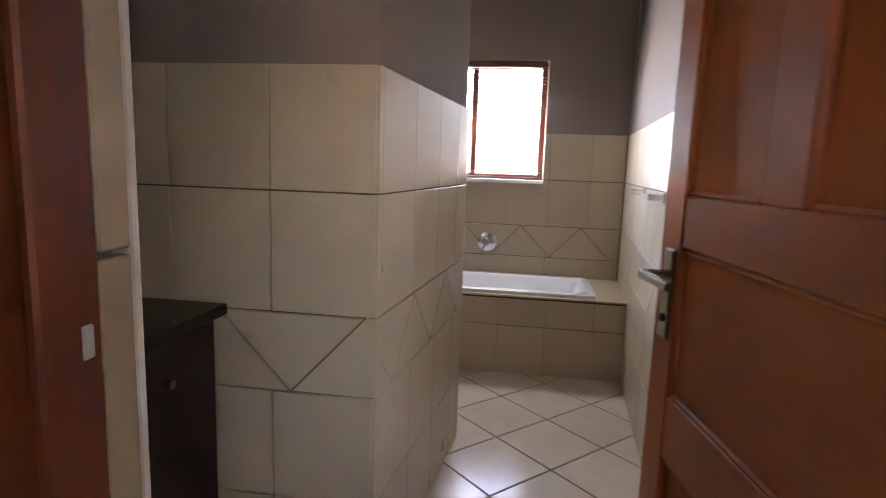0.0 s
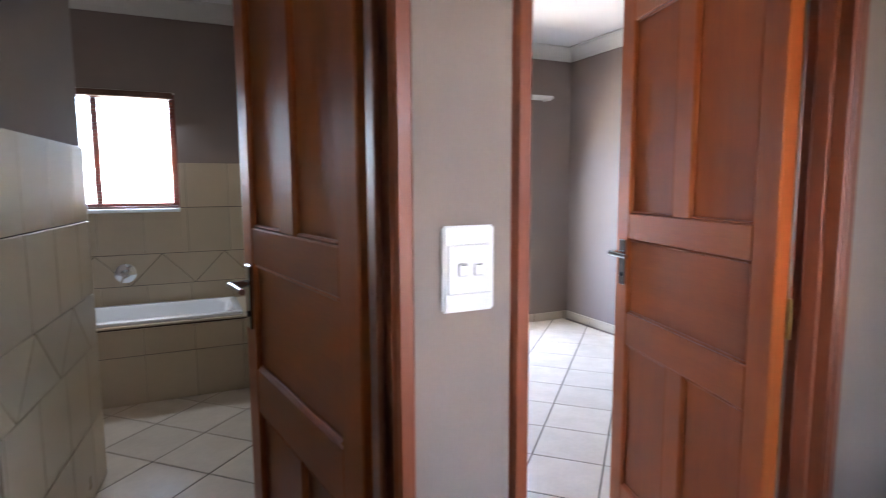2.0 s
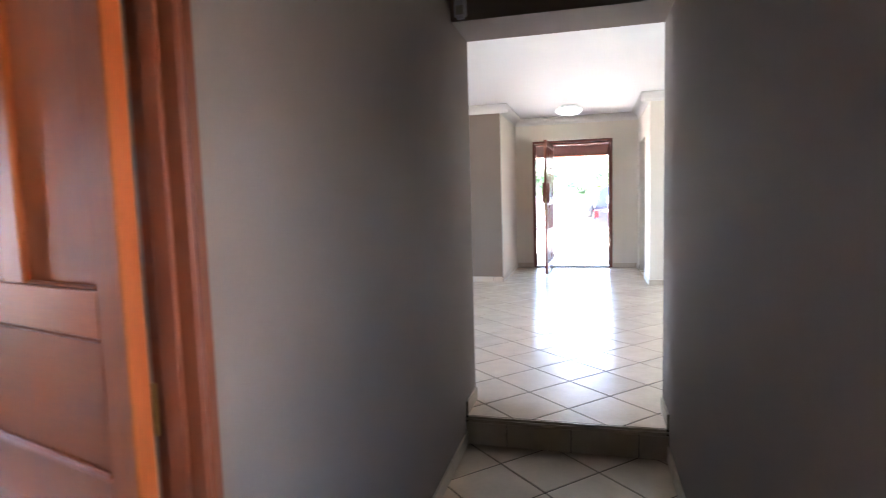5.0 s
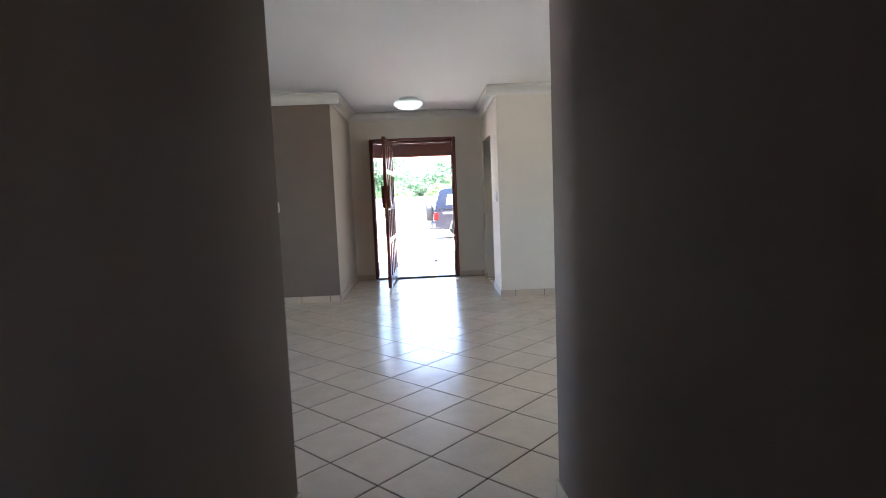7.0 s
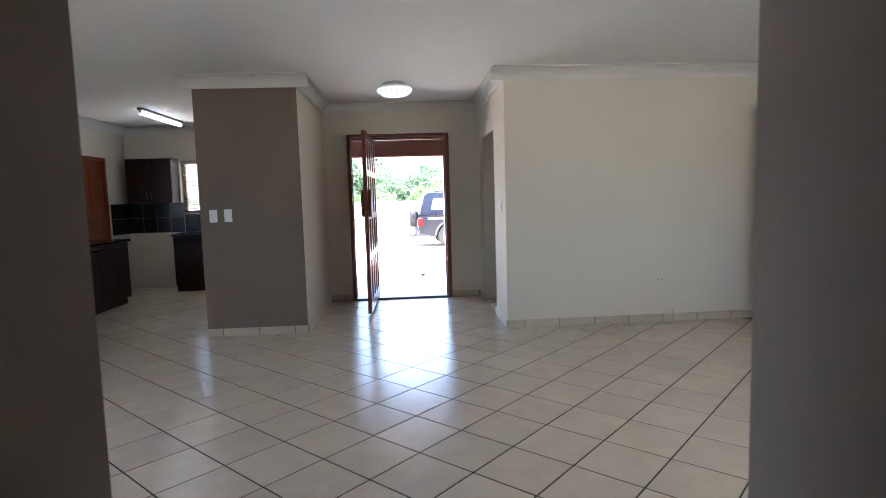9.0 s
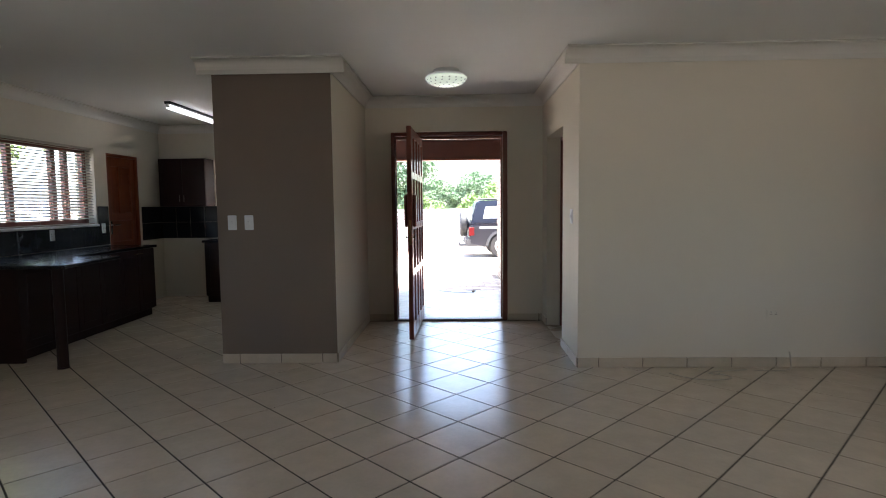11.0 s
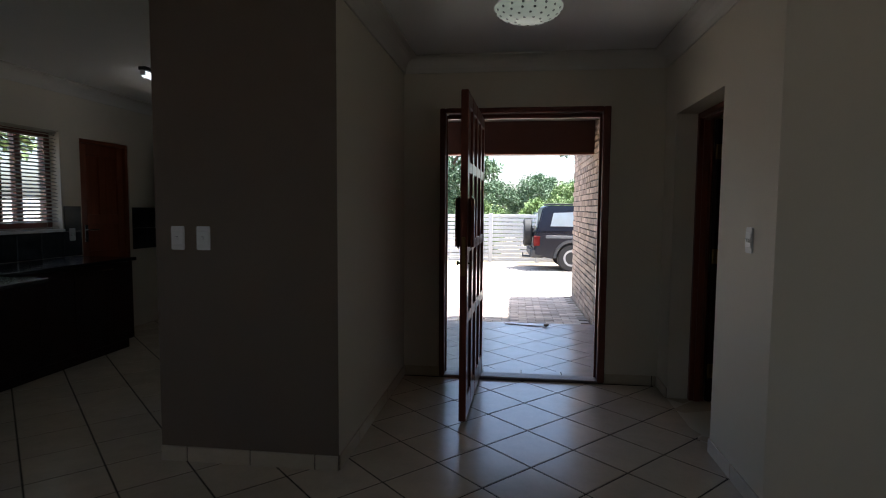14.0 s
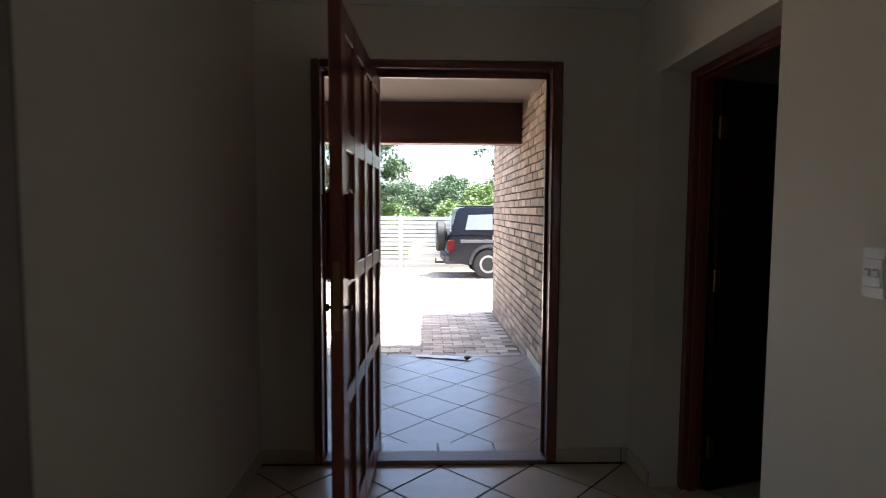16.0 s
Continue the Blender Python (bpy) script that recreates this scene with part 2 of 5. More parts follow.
# ---- walls ----
# The opening from y 0.55 to 2.05 is added for living room light.
wall("wall_west", "x", -4.47, -4.24, -5.05, 8.93, -0.5, TOP, CREAM, "cream painted outer wall with window openings",
     [(-4.05, -3.28, 1.03, 1.87), (-1.50, -0.30, 0.13, 1.92), (0.55, 2.05, 0.9, 2.05), (5.43, 7.20, 1.12, 2.03), (7.44, 8.13, 0.0, 2.0)])
bm = bmesh.new()
prism(bm, [(-4.24, -2.69), (-0.53, -2.95), (-0.53, -2.80), (-4.24, -2.58)], "z", FL - 0.1, CE)
solid("wall_bedroom_south", bm, TAUPE, "taupe painted wall between bathroom and bedroom", "wall")
wall("wall_bedroom_west", "x", -4.24, -4.236, -2.58, 0.267, FL, CE, TAUPE, "taupe painted bedroom wall round the window", [(-1.50, -0.30, 0.13, 1.92)])
wall("wall_bathroom_west", "x", -4.24, -4.236, -4.9, -2.70, FL, CE, TAUPE, "taupe painted bathroom wall round the window", [(-4.05, -3.28, 1.03, 1.87)])
wall("wall_corridor_west", "x", -0.53, -0.39, -4.9, 0.50, FL - 0.1, TOP, TAUPE, "taupe painted corridor wall with two doorways",
     [(-3.765, -2.975, FL - 0.1, 1.905), (-2.81, -1.92, FL - 0.1, 1.905)])
wall("wall_living_south_west", "y", 0.267, 0.50, -4.24, -0.53, FL - 0.1, TOP, TAUPE, "taupe painted wall between bedroom and living room")
# Both openings are unseen additions that let light into the corridor.
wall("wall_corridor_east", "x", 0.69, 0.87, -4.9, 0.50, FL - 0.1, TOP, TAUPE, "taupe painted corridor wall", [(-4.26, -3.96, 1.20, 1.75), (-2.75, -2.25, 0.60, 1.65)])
wall("wall_living_south_east", "y", 0.25, 0.50, 0.87, 4.25, -0.3, TOP, CREAM, "cream painted living room wall with an added window opening", [(1.85, 3.35, 0.9, 2.05)])
wall("wall_header", "y", 0.11, 0.50, -0.39, 0.69, 2.135, TOP, TAUPE, "taupe painted header above the corridor opening")
wall("wall_east", "x", 4.25, 4.48, 0.25, 5.12, -0.3, TOP, CREAM, "cream painted outer wall with a doorway",
     [(3.70, 4.55, 0.0, 2.05)])
wall("wall_living_north", "y", 4.976, 5.12, 1.06, 4.25, -0.3, TOP, CREAM, "plain cream painted living room wall")
wall("wall_entrance_east", "x", 1.06, 1.30, 5.12, 6.83, -0.3, TOP, CREAM, "cream painted entrance wall with a deep door reveal", [(5.65, 6.55, 0.0, 2.005)])
wall("wall_front", "y", 6.83, 7.06, -1.88, 3.3, -0.4, TOP, CREAM, "cream painted front wall with the entrance doorway", [(-0.625, 0.665, 0.0, 2.115)])
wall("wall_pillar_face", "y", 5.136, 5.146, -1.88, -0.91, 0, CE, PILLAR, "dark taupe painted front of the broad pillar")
wall("wall_pillar", "y", 5.146, 6.83, -1.88, -0.91, -0.1, TOP, CREAM, "broad cream painted wall block beside the entrance")
wall("wall_kitchen_north", "y", 8.70, 8.93, -4.24, -1.65, -0.4, TOP, CREAM, "pale kitchen wall with a small window", [(-3.43, -2.4, 1.15, 1.98)])
wall("wall_kitchen_east", "x", -1.88, -1.65, 7.06, 8.70, -0.4, TOP, CREAM, "pale kitchen wall")
wall("wall_store_east", "x", 3.15, 3.3, 5.12, 6.83, -0.3, TOP, CREAM, "wall of the dark side room")
wall("wall_south", "y", -5.05, -4.9, -4.24, 0.87, FL - 0.1, TOP, TAUPE, "taupe painted end wall of the passage")
bm = bmesh.new()
prism(bm, [(-1.534, -3.785), (-2.62, -3.672), (-2.62, -4.9), (-1.534, -4.9)], "z", FL - 0.1, TOP)
solid("wall_bathroom_block", bm, TAUPE, "taupe painted bathroom partition above the tiles", "wall")
wall("wall_passage_east", "x", 5.5, 5.65, 3.45, 4.85, -0.3, TOP, CREAM, "wall of the side passage")
wall("wall_passage_south", "y", 3.45, 3.6, 4.48, 5.5, -0.3, TOP, CREAM, "wall of the side passage")
wall("wall_passage_north", "y", 4.7, 4.85, 4.48, 5.5, -0.3, TOP, CREAM, "wall of the side passage")

solid("ceiling_main", boxed(-4.47, 5.65, -5.05, 7.06, CE, CE + 0.1), WHITE, "flat white plaster ceiling", "ceiling")
solid("ceiling_kitchen", boxed(-4.47, -1.65, 7.06, 8.93, CE, CE + 0.1), WHITE, "flat white plaster ceiling over the kitchen", "ceiling")
solid("ceiling_porch", boxed(-1.65, 1.15, 7.06, 9.75, 2.43, 2.53), TAUPE, "taupe painted porch ceiling", "ceiling")

# ---- floors under the tiles ----
solid("floor_living", boxed(-4.24, 5.5, 0.33, 6.83, -0.14, -0.002), GROUT, "dark grout bed of the living room floor", "floor")
solid("floor_opening", boxed(-0.39, 0.69, 0.222, 0.33, -0.14, -0.002), GROUT, "dark grout bed inside the corridor opening", "floor")
solid("floor_kitchen", boxed(-4.24, -1.88, 6.83, 8.70, -0.14, -0.002), GROUT, "dark grout bed of the kitchen floor", "floor")
solid("floor_lower", boxed(-4.24, 0.69, -4.9, 0.222, FL - 0.14, FL - 0.002), GROUT_IN, "brown grout bed of the lower floor", "floor")
solid("floor_porch", boxed(-1.65, 0.92, 7.06, 9.16, -0.3, -0.0225), GROUT_P, "grout bed of the porch floor", "floor")


# ---- cornices ----
def cornice(name, axis, at, side, b0, b1, size=0.115):
    """A coved plaster strip along a wall face at the ceiling; side +1 or -1 points into the room."""
    prof = [(0, 0), (0, -size), (side * 0.012, -size)]
    for i in range(1, 6):
        a = i / 6 * math.pi / 2
        prof.append((side * (0.012 + (size - 0.024) * (1 - math.cos(a))), -size + 0.012 + (size - 0.024) * math.sin(a)))
    prof += [(side * size, -0.012), (side * size, 0)]
    bm = bmesh.new()
    prism(bm, [(at + u, CE - 0.001 + v) for u, v in prof], "y" if axis == "x" else "x", b0, b1)
    return solid(name, bm, CORNICE, "white coved plaster cornice", "cornice")


cornice("cornice_living_north", "y", 4.976, -1, 0.945, 4.25)
cornice("cornice_pillar", "y", 5.136, -1, -1.995, -0.795)
cornice("cornice_pillar_east", "x", -0.91, 1, 5.136, 6.83)
cornice("cornice_pillar_west", "x", -1.88, -1, 5.136, 8.70)
cornice("cornice_entrance_east", "x", 1.06, -1, 4.976, 6.83)
cornice("cornice_front", "y", 6.83, -1, -0.91, 1.06)
cornice("cornice_kitchen_north", "y", 8.70, -1, -4.24, -1.88)
cornice("cornice_west", "x", -4.24, 1, 0.50, 8.70)
cornice("cornice_east", "x", 4.25, -1, 0.50, 4.976)
cornice("cornice_living_south", "y", 0.50, 1, -4.24, 4.25)
cornice("cornice_bedroom_west", "x", -4.236, 1, -2.58, 0.267)
cornice("cornice_bedroom_north", "y", 0.267, -1, -4.236, -0.53)
cornice("cornice_bedroom_south", "y", -2.58, 1, -4.236, -0.53)
cornice("cornice_bathroom_west", "x", -4.236, 1, -4.9, -2.70)
cornice("cornice_bathroom_north", "y", -2.70, -1, -4.236, -0.53)


# ---- doors ----
def door_frame(name, axis, a0, a1, b0, b1, z0, z1, w, material, label, bead=False):
    """Jambs and head of a doorway lined from a0 to a1 through the wall."""
    root = thing(name, (0, 0, 0), label, "door frame", kind="structure")

    def bx(u0, u1, w0, w1):
        return boxed(a0, a1, u0, u1, w0, w1, bevel=0.006) if axis == "x" else boxed(u0, u1, a0, a1, w0, w1, bevel=0.006)
    part("jamb", bx(b0, b0 + w, z0, z1), material, root)
    part("jamb", bx(b1 - w, b1, z0, z1), material, root)
    part("head", bx(b0 + w, b1 - w, z1 - w, z1), material, root)
    if bead:
        for u0, u1 in ((b0 + 0.004, b0 + 0.030), (b1 - 0.030, b1 - 0.004)):
            part("bead", boxed(a1 - 0.001, a1 + 0.007, u0, u1, z0, z1, bevel=0.003), material, root, "rounded bead on the frame face")
        part("bead", boxed(a1 - 0.001, a1 + 0.007, b0 + 0.031, b1 - 0.031, z1 - 0.030, z1 - 0.004, bevel=0.003), material, root)
    mid = (a0 + a1) / 2
    s0, s1 = mid - 0.02, mid + 0.02

    def st(u0, u1, w0, w1):
        return boxed(s0, s1, u0, u1, w0, w1, bevel=0.003) if axis == "x" else boxed(u0, u1, s0, s1, w0, w1, bevel=0.003)
    part("stop", st(b0 + w, b0 + w + 0.012, z0, z1 - w), material, root)
    part("stop", st(b1 - w - 0.012, b1 - w, z0, z1 - w), material, root)
    part("stop", st(b0 + w + 0.012, b1 - w - 0.012, z1 - w - 0.014, z1 - w), material, root)
    return root


def lever(parent, x, z, face, y, along):
    """Back plate and lever of a door, on the leaf's face."""
    bm = boxed(x - 0.021, x + 0.021, y, y + face * 0.008, z - 0.085, z + 0.085, bevel=0.003)
    plate = part("handle_plate", bm, CHROME, parent, "chrome back plate")
    bm = bmesh.new()
    zc = z + 0.035
    cyl(bm, (x, y + face * 0.006, zc), (x, y + face * 0.055, zc), 0.010)
    cyl(bm, (x - along * 0.006, y + face * 0.05, zc), (x + along * 0.115, y + face * 0.05, zc), 0.0095, 0.008)
    part("lever", bm, CHROME, plate, "chrome lever", smooth=True)
    bm = bmesh.new()
    cyl(bm, (x, y + face * 0.004, z - 0.045), (x, y + face * 0.011, z - 0.045), 0.008)
    part("keyhole", bm, BLACKP, plate)


def panel_door(name, m, width, height, material, rail_mat, label, handle_side=-1, lever_z=1.06):
    """A six-panel door leaf; its own x runs from the hinge along the leaf, y through its thickness."""
    root = thing(name, m, label, "door")
    w, h, th = width, height, 0.04
    st = 0.085
    rails = [(0.0, 0.20), (0.755, 0.875), (1.15, 1.242), (h - 0.11, h)]
    for x0, x1 in ((0, st), (w - st, w)):
        part("stile", boxed(x0, x1, -th / 2, th / 2, 0, h, bevel=0.003), material, root)
    for z0, z1 in rails:
        part("rail", boxed(st, w - st, -th / 2 + 0.001, th / 2 - 0.001, z0, z1, bevel=0.003), rail_mat, root)
    mid = w / 2
    for z0, z1, split in ((0.20, 0.755, True), (0.875, 1.15, False), (1.242, h - 0.11, True)):
        cols = [(st, mid - 0.045), (mid + 0.045, w - st)] if split else [(st, w - st)]
        if split:
            part("mullion", boxed(mid - 0.045, mid + 0.045, -th / 2 + 0.001, th / 2 - 0.001, z0, z1, bevel=0.003), material, root)
        for x0, x1 in cols:
            bm = boxed(x0, x1, -0.006, 0.006, z0, z1)
            for y0, y1 in ((-0.017, -0.004), (0.004, 0.017)):
                for lo, hi in ((x0, x0 + 0.009), (x1 - 0.009, x1)):
                    box(bm, lo, hi, y0, y1, z0, z1, bevel=0.004)
                for lo, hi in ((z0, z0 + 0.009), (z1 - 0.009, z1)):
                    box(bm, x0 + 0.009, x1 - 0.009, y0, y1, lo, hi, bevel=0.004)
            part("panel", bm, material if split else rail_mat, root)
    for z in (0.22, 1.02, h - 0.22):
        bm = bmesh.new()
        box(bm, -0.008, 0.03, -th / 2 - 0.003, -th / 2 + 0.001, z - 0.05, z + 0.05)
        cyl(bm, (-0.006, -th / 2 - 0.004, z - 0.05), (-0.006, -th / 2 - 0.004, z + 0.05), 0.007, n=10)
        part("hinge", bm, BRASS, root, "small brass hinge")
    for face in (-1, 1):
        lever(root, w - 0.055, lever_z, face, face * th / 2, -1)
    bm = boxed(w - 0.0005, w + 0.0015, -0.011, 0.011, lever_z - 0.10, lever_z + 0.10)
    part("lock_plate", bm, CHROME, root)
    return root


def leaf_pose(hinge, end, z):
    return pose(hinge[0], hinge[1], z, 0, 0, math.degrees(math.atan2(end[1] - hinge[1], end[0] - hinge[0])))


door_frame("frame_bathroom_door", "x", -0.495, -0.384, -3.765, -2.975, FL, 1.905, 0.036, FRAMEWOOD, "reddish brown wooden door frame of the bathroom", True)
door_frame("frame_bedroom_door", "x", -0.495, -0.384, -2.81, -1.92, FL, 1.905, 0.036, FRAMEWOOD, "reddish brown wooden door frame of the bedroom", True)
panel_door("bathroom_door", leaf_pose((-0.505, -3.005), (-1.218, -3.113), FL + 0.008), 0.72, 2.03, WOOD, WOOD_H, "open orange-brown six-panel wooden door into the bathroom")
panel_door("bedroom_door", leaf_pose((-0.50, -1.975), (-1.29, -1.755), FL + 0.008), 0.81, 2.03, WOOD, WOOD_H, "open orange-brown panelled wooden door into the bedroom")
panel_door("living_side_door", leaf_pose((4.235, 4.545), (3.42, 4.53), 0.008), 0.81, 2.03, WOOD, WOOD_H, "open orange wooden door standing against the bare wall")
door_frame("frame_living_side_door", "x", 4.26, 4.40, 3.70, 4.55, 0, 2.05, 0.036, FRAMEWOOD, "brown wooden frame of the side doorway")
door_frame("frame_store_door", "x", 1.20, 1.30, 5.65, 6.55, 0, 2.005, 0.04, DARKWOOD, "dark brown wooden frame deep in the entrance reveal")
# Near-black cabinet finish puts the unlit room's shade into the leaf's colour.
panel_door("store_door", leaf_pose((1.31, 6.50), (2.02, 6.72), 0.008), 0.80, 1.95, CABINET, CABINET, "door standing open in a side room, the room's darkness put into its near-black colour")
door_frame("frame_kitchen_door", "x", -4.36, -4.245, 7.44, 8.13, 0, 2.0, 0.036, FRAMEWOOD, "brown wooden frame of the kitchen back door")
panel_door("kitchen_door", leaf_pose((-4.30, 8.09), (-4.30, 7.48), 0.008), 0.61, 1.95, FRAMEWOOD, FRAMEWOOD, "closed reddish wooden back door of the kitchen")

# strike plate on the bathroom frame
strike = thing("strike_plate", (-0.455, -3.729, 0.93), "worn steel strike plate on the door frame", "strike plate")
part("plate", boxed(-0.012, 0.012, 0.0, 0.003, -0.09, 0.09, bevel=0.001), CHROME, strike)
part("latch_keeper", boxed(-0.022, -0.01, 0.002, 0.006, 0.035, 0.062, bevel=0.0015), PLASTIC, strike)

# ---- front door ----
fr = thing("frame_front_door", (0, 0, 0), "dark brown wooden frame of the wide front door", "door frame", kind="structure")
for x0, x1 in ((-0.625, -0.582), (0.612, 0.665)):
    part("jamb", boxed(x0, x1, 6.815, 6.93, 0, 2.115, bevel=0.008), DARKWOOD, fr)
part("head", boxed(-0.582, 0.612, 6.815, 6.93, 2.075, 2.115, bevel=0.008), DARKWOOD, fr)
for x0, x1 in ((-0.582, -0.572), (0.596, 0.612)):
    part("stop", boxed(x0, x1, 6.90, 6.925, 0.02, 2.073, bevel=0.003), DARKWOOD, fr)
part("stop", boxed(-0.572, 0.596, 6.90, 6.925, 2.043, 2.075, bevel=0.003), DARKWOOD, fr)
sill = thing("door_sill", (0, 0, 0), "worn wooden threshold with a tiled step behind it", "threshold", kind="structure")
part("board", boxed(-0.582, 0.612, 6.80, 6.93, 0.0, 0.022, bevel=0.005), SILLWOOD, sill, "worn grey wooden threshold board")
for i in range(4):
    part("tile", boxed(-0.60 + i * 0.318, -0.60 + i * 0.318 + 0.312, 6.935, 7.06, -0.1, 0.012, bevel=0.004), PTILE, sill)


def front_leaf(m):
    """A broad pivot door with a grid of sunken panels; x runs along the leaf, z up."""
    root = thing("front_door", m, "dark red wooden pivot front door with sunken panels, standing open", "door")
    w, h, th = 1.16, 2.03, 0.045
    cols, rows, s = 4, 4, 0.075
    xs = [s + i * (w - s) / cols for i in range(cols + 1)]
    part("stile", boxed(0, s, -th / 2, th / 2, 0, h, bevel=0.004), DARKWOOD, root)
    for i in range(cols):
        part("stile", boxed(xs[i + 1] - s, xs[i + 1], -th / 2, th / 2, 0, h, bevel=0.004), DARKWOOD, root)
    for z0, z1 in ((0, 0.14), (0.60, 0.67), (1.05, 1.12), (1.54, 1.61), (h - 0.09, h)):
        for i in range(cols):
            part("rail", boxed(xs[i], xs[i + 1] - s, -th / 2 + 0.001, th / 2 - 0.001, z0, z1, bevel=0.004), DARKWOOD, root)
    for z0, z1 in ((0.14, 0.60), (0.67, 1.05), (1.12, 1.54), (1.61, h - 0.09)):
        for i in range(cols):
            part("panel", boxed(xs[i], xs[i + 1] - s, -0.008, 0.008, z0, z1), DARKWOOD, root)
    for f in (-1, 1):
        y0 = f * th / 2
        pull = part("pull_handle", boxed(0.02, 0.13, min(y0, y0 + f * 0.035), max(y0, y0 + f * 0.035), 1.07, 1.40, bevel=0.02, seg=3), DARKWOOD, root, "broad wooden pull handle", smooth=True)
        bm = bmesh.new()
        cyl(bm, (0.045, y0, 0.985), (0.045, y0 + f * 0.018, 0.985), 0.006)
        cyl(bm, (0.045, y0 + f * 0.014, 0.985), (0.045, y0 + f * 0.024, 0.985), 0.013)
        part("lock_knob", bm, LOCK, root, "dark tarnished lock knob", smooth=True)
    part("lock_plate", boxed(-0.003, 0.001, -0.012, 0.012, 0.91, 1.15, bevel=0.001), BRASS, root, "worn brass lock plate")
    bm = bmesh.new()
    cyl(bm, (0.97, 0, -0.022), (0.97, 0, 0.0), 0.02)
    part("pivot", bm, BRASS, root)
    return root


front_leaf(leaf_pose((-0.342, 5.83), (-0.312, 6.87), 0.022))


# ---- windows ----
def window_x(name, x, y0, y1, z0, z1, uprights, transom, w, label, wood=FRAMEWOOD):
    """A wooden window in a wall that faces along x."""
    root = thing(name, (0, 0, 0), label, "window", kind="structure")
    fr = part("window_frame", boxed(x - 0.03, x + 0.03, y0, y0 + w, z0, z1, bevel=0.004), wood, root)
    part("window_frame", boxed(x - 0.03, x + 0.03, y1 - w, y1, z0, z1, bevel=0.004), wood, root)
    part("window_frame", boxed(x - 0.03, x + 0.03, y0 + w, y1 - w, z0, z0 + w, bevel=0.004), wood, root)
    part("window_frame", boxed(x - 0.03, x + 0.03, y0 + w, y1 - w, z1 - w, z1, bevel=0.004), wood, root)
    for u in uprights:
        part("mullion", boxed(x - 0.028, x + 0.028, u - w / 2, u + w / 2, z0 + w, z1 - w, bevel=0.004), wood, root)
    edges = [y0 + w] + [v for u in uprights for v in (u - w / 2, u + w / 2)] + [y1 - w]
    for a, b in zip(edges[::2], edges[1::2]):
        if transom:
            part("transom", boxed(x - 0.027, x + 0.027, a, b, transom - w / 2, transom + w / 2, bevel=0.004), wood, root)
        pane = part("pane", boxed(x - 0.002, x + 0.002, a, b, z0 + w, z1 - w), GLASS, root)
        pane.visible_shadow = False
    part("window_sill", boxed(x + 0.03, -4.21, y0, y1, z0 - 0.02, z0 + 0.006, bevel=0.004), TRIM, root, "white painted sill")
    return root


def blind_x(name, x, y0, y1, z0, z1, pitch, tilt, material, label, half=0.0125):
    root = thing(name, (x, y0, z1), label, "window blind")
    part("head_rail", boxed(-0.02, 0.02, 0, y1 - y0, -0.045, 0, bevel=0.004), material, root)
    part("bottom_rail", boxed(-0.014, 0.014, 0, y1 - y0, z0 - z1, z0 - z1 + 0.014, bevel=0.003), material, root)
    n = int((z1 - z0 - 0.07) / pitch)
    first = None
    for i in range(n):
        z = -0.06 - i * pitch
        if first is None:
            bm = boxed(-half, half, 0.004, y1 - y0 - 0.004, -0.0011, 0.0011)
            first = mesh_of("slat", bm, material)
        s = new("slat", first)
        s.parent, s.location, s.rotation_euler = root, (0, 0, z), (0, radians(tilt), 0)
    for y in (0.12, (y1 - y0) / 2, y1 - y0 - 0.12):
        bm = bmesh.new()
        cyl(bm, (0.0, y, -0.04), (0.0, y, z0 - z1), 0.0012, n=6)
        part("cord", bm, material, root)
    return root


window_x("window_bathroom", -4.36, -4.05, -3.28, 1.03, 1.87, [-3.80], 0, 0.045, "small brown wooden bathroom window", DARKWOOD)
blind_x("bathroom_blind", -4.27, -4.04, -3.29, 1.04, 1.87, 0.024, 3, SLATW, "brown slatted blind, slats level, in the bathroom window")
window_x("window_bedroom", -4.37, -1.50, -0.30, 0.13, 1.92, [-0.90], 0.45, 0.05, "tall brown wooden bedroom window")
window_x("window_kitchen", -4.37, 5.43, 7.20, 1.12, 2.03, [6.05, 6.66, 6.86], 0, 0.065, "wide brown wooden kitchen window", DARKWOOD)
blind_x("kitchen_blind", -4.27, 5.45, 7.18, 1.13, 2.05, 0.033, 22, SLAT, "pale slatted blind, slats open, across the kitchen window", 0.018)

wk = thing("window_kitchen_north", (0, 0, 0), "small kitchen window with a blind", "window", kind="structure")
for x0, x1 in ((-3.43, -3.38), (-2.45, -2.4)):
    part("window_frame", boxed(x0, x1, 8.80, 8.86, 1.15, 1.98, bevel=0.004), FRAMEWOOD, wk)
for z0, z1 in ((1.15, 1.20), (1.93, 1.98)):
    part("window_frame", boxed(-3.38, -2.45, 8.80, 8.86, z0, z1, bevel=0.004), FRAMEWOOD, wk)
pn = part("pane", boxed(-3.38, -2.45, 8.828, 8.832, 1.20, 1.93), GLASS, wk)
pn.visible_shadow = False
kb = blind_x("kitchen_blind", 0, 0, 1.02, 1.16, 1.98, 0.033, 30, SLAT, "pale slatted blind in the small kitchen window", 0.018)
kb.matrix_world = pose(-2.405, 8.75, 1.98, 0, 0, 90)

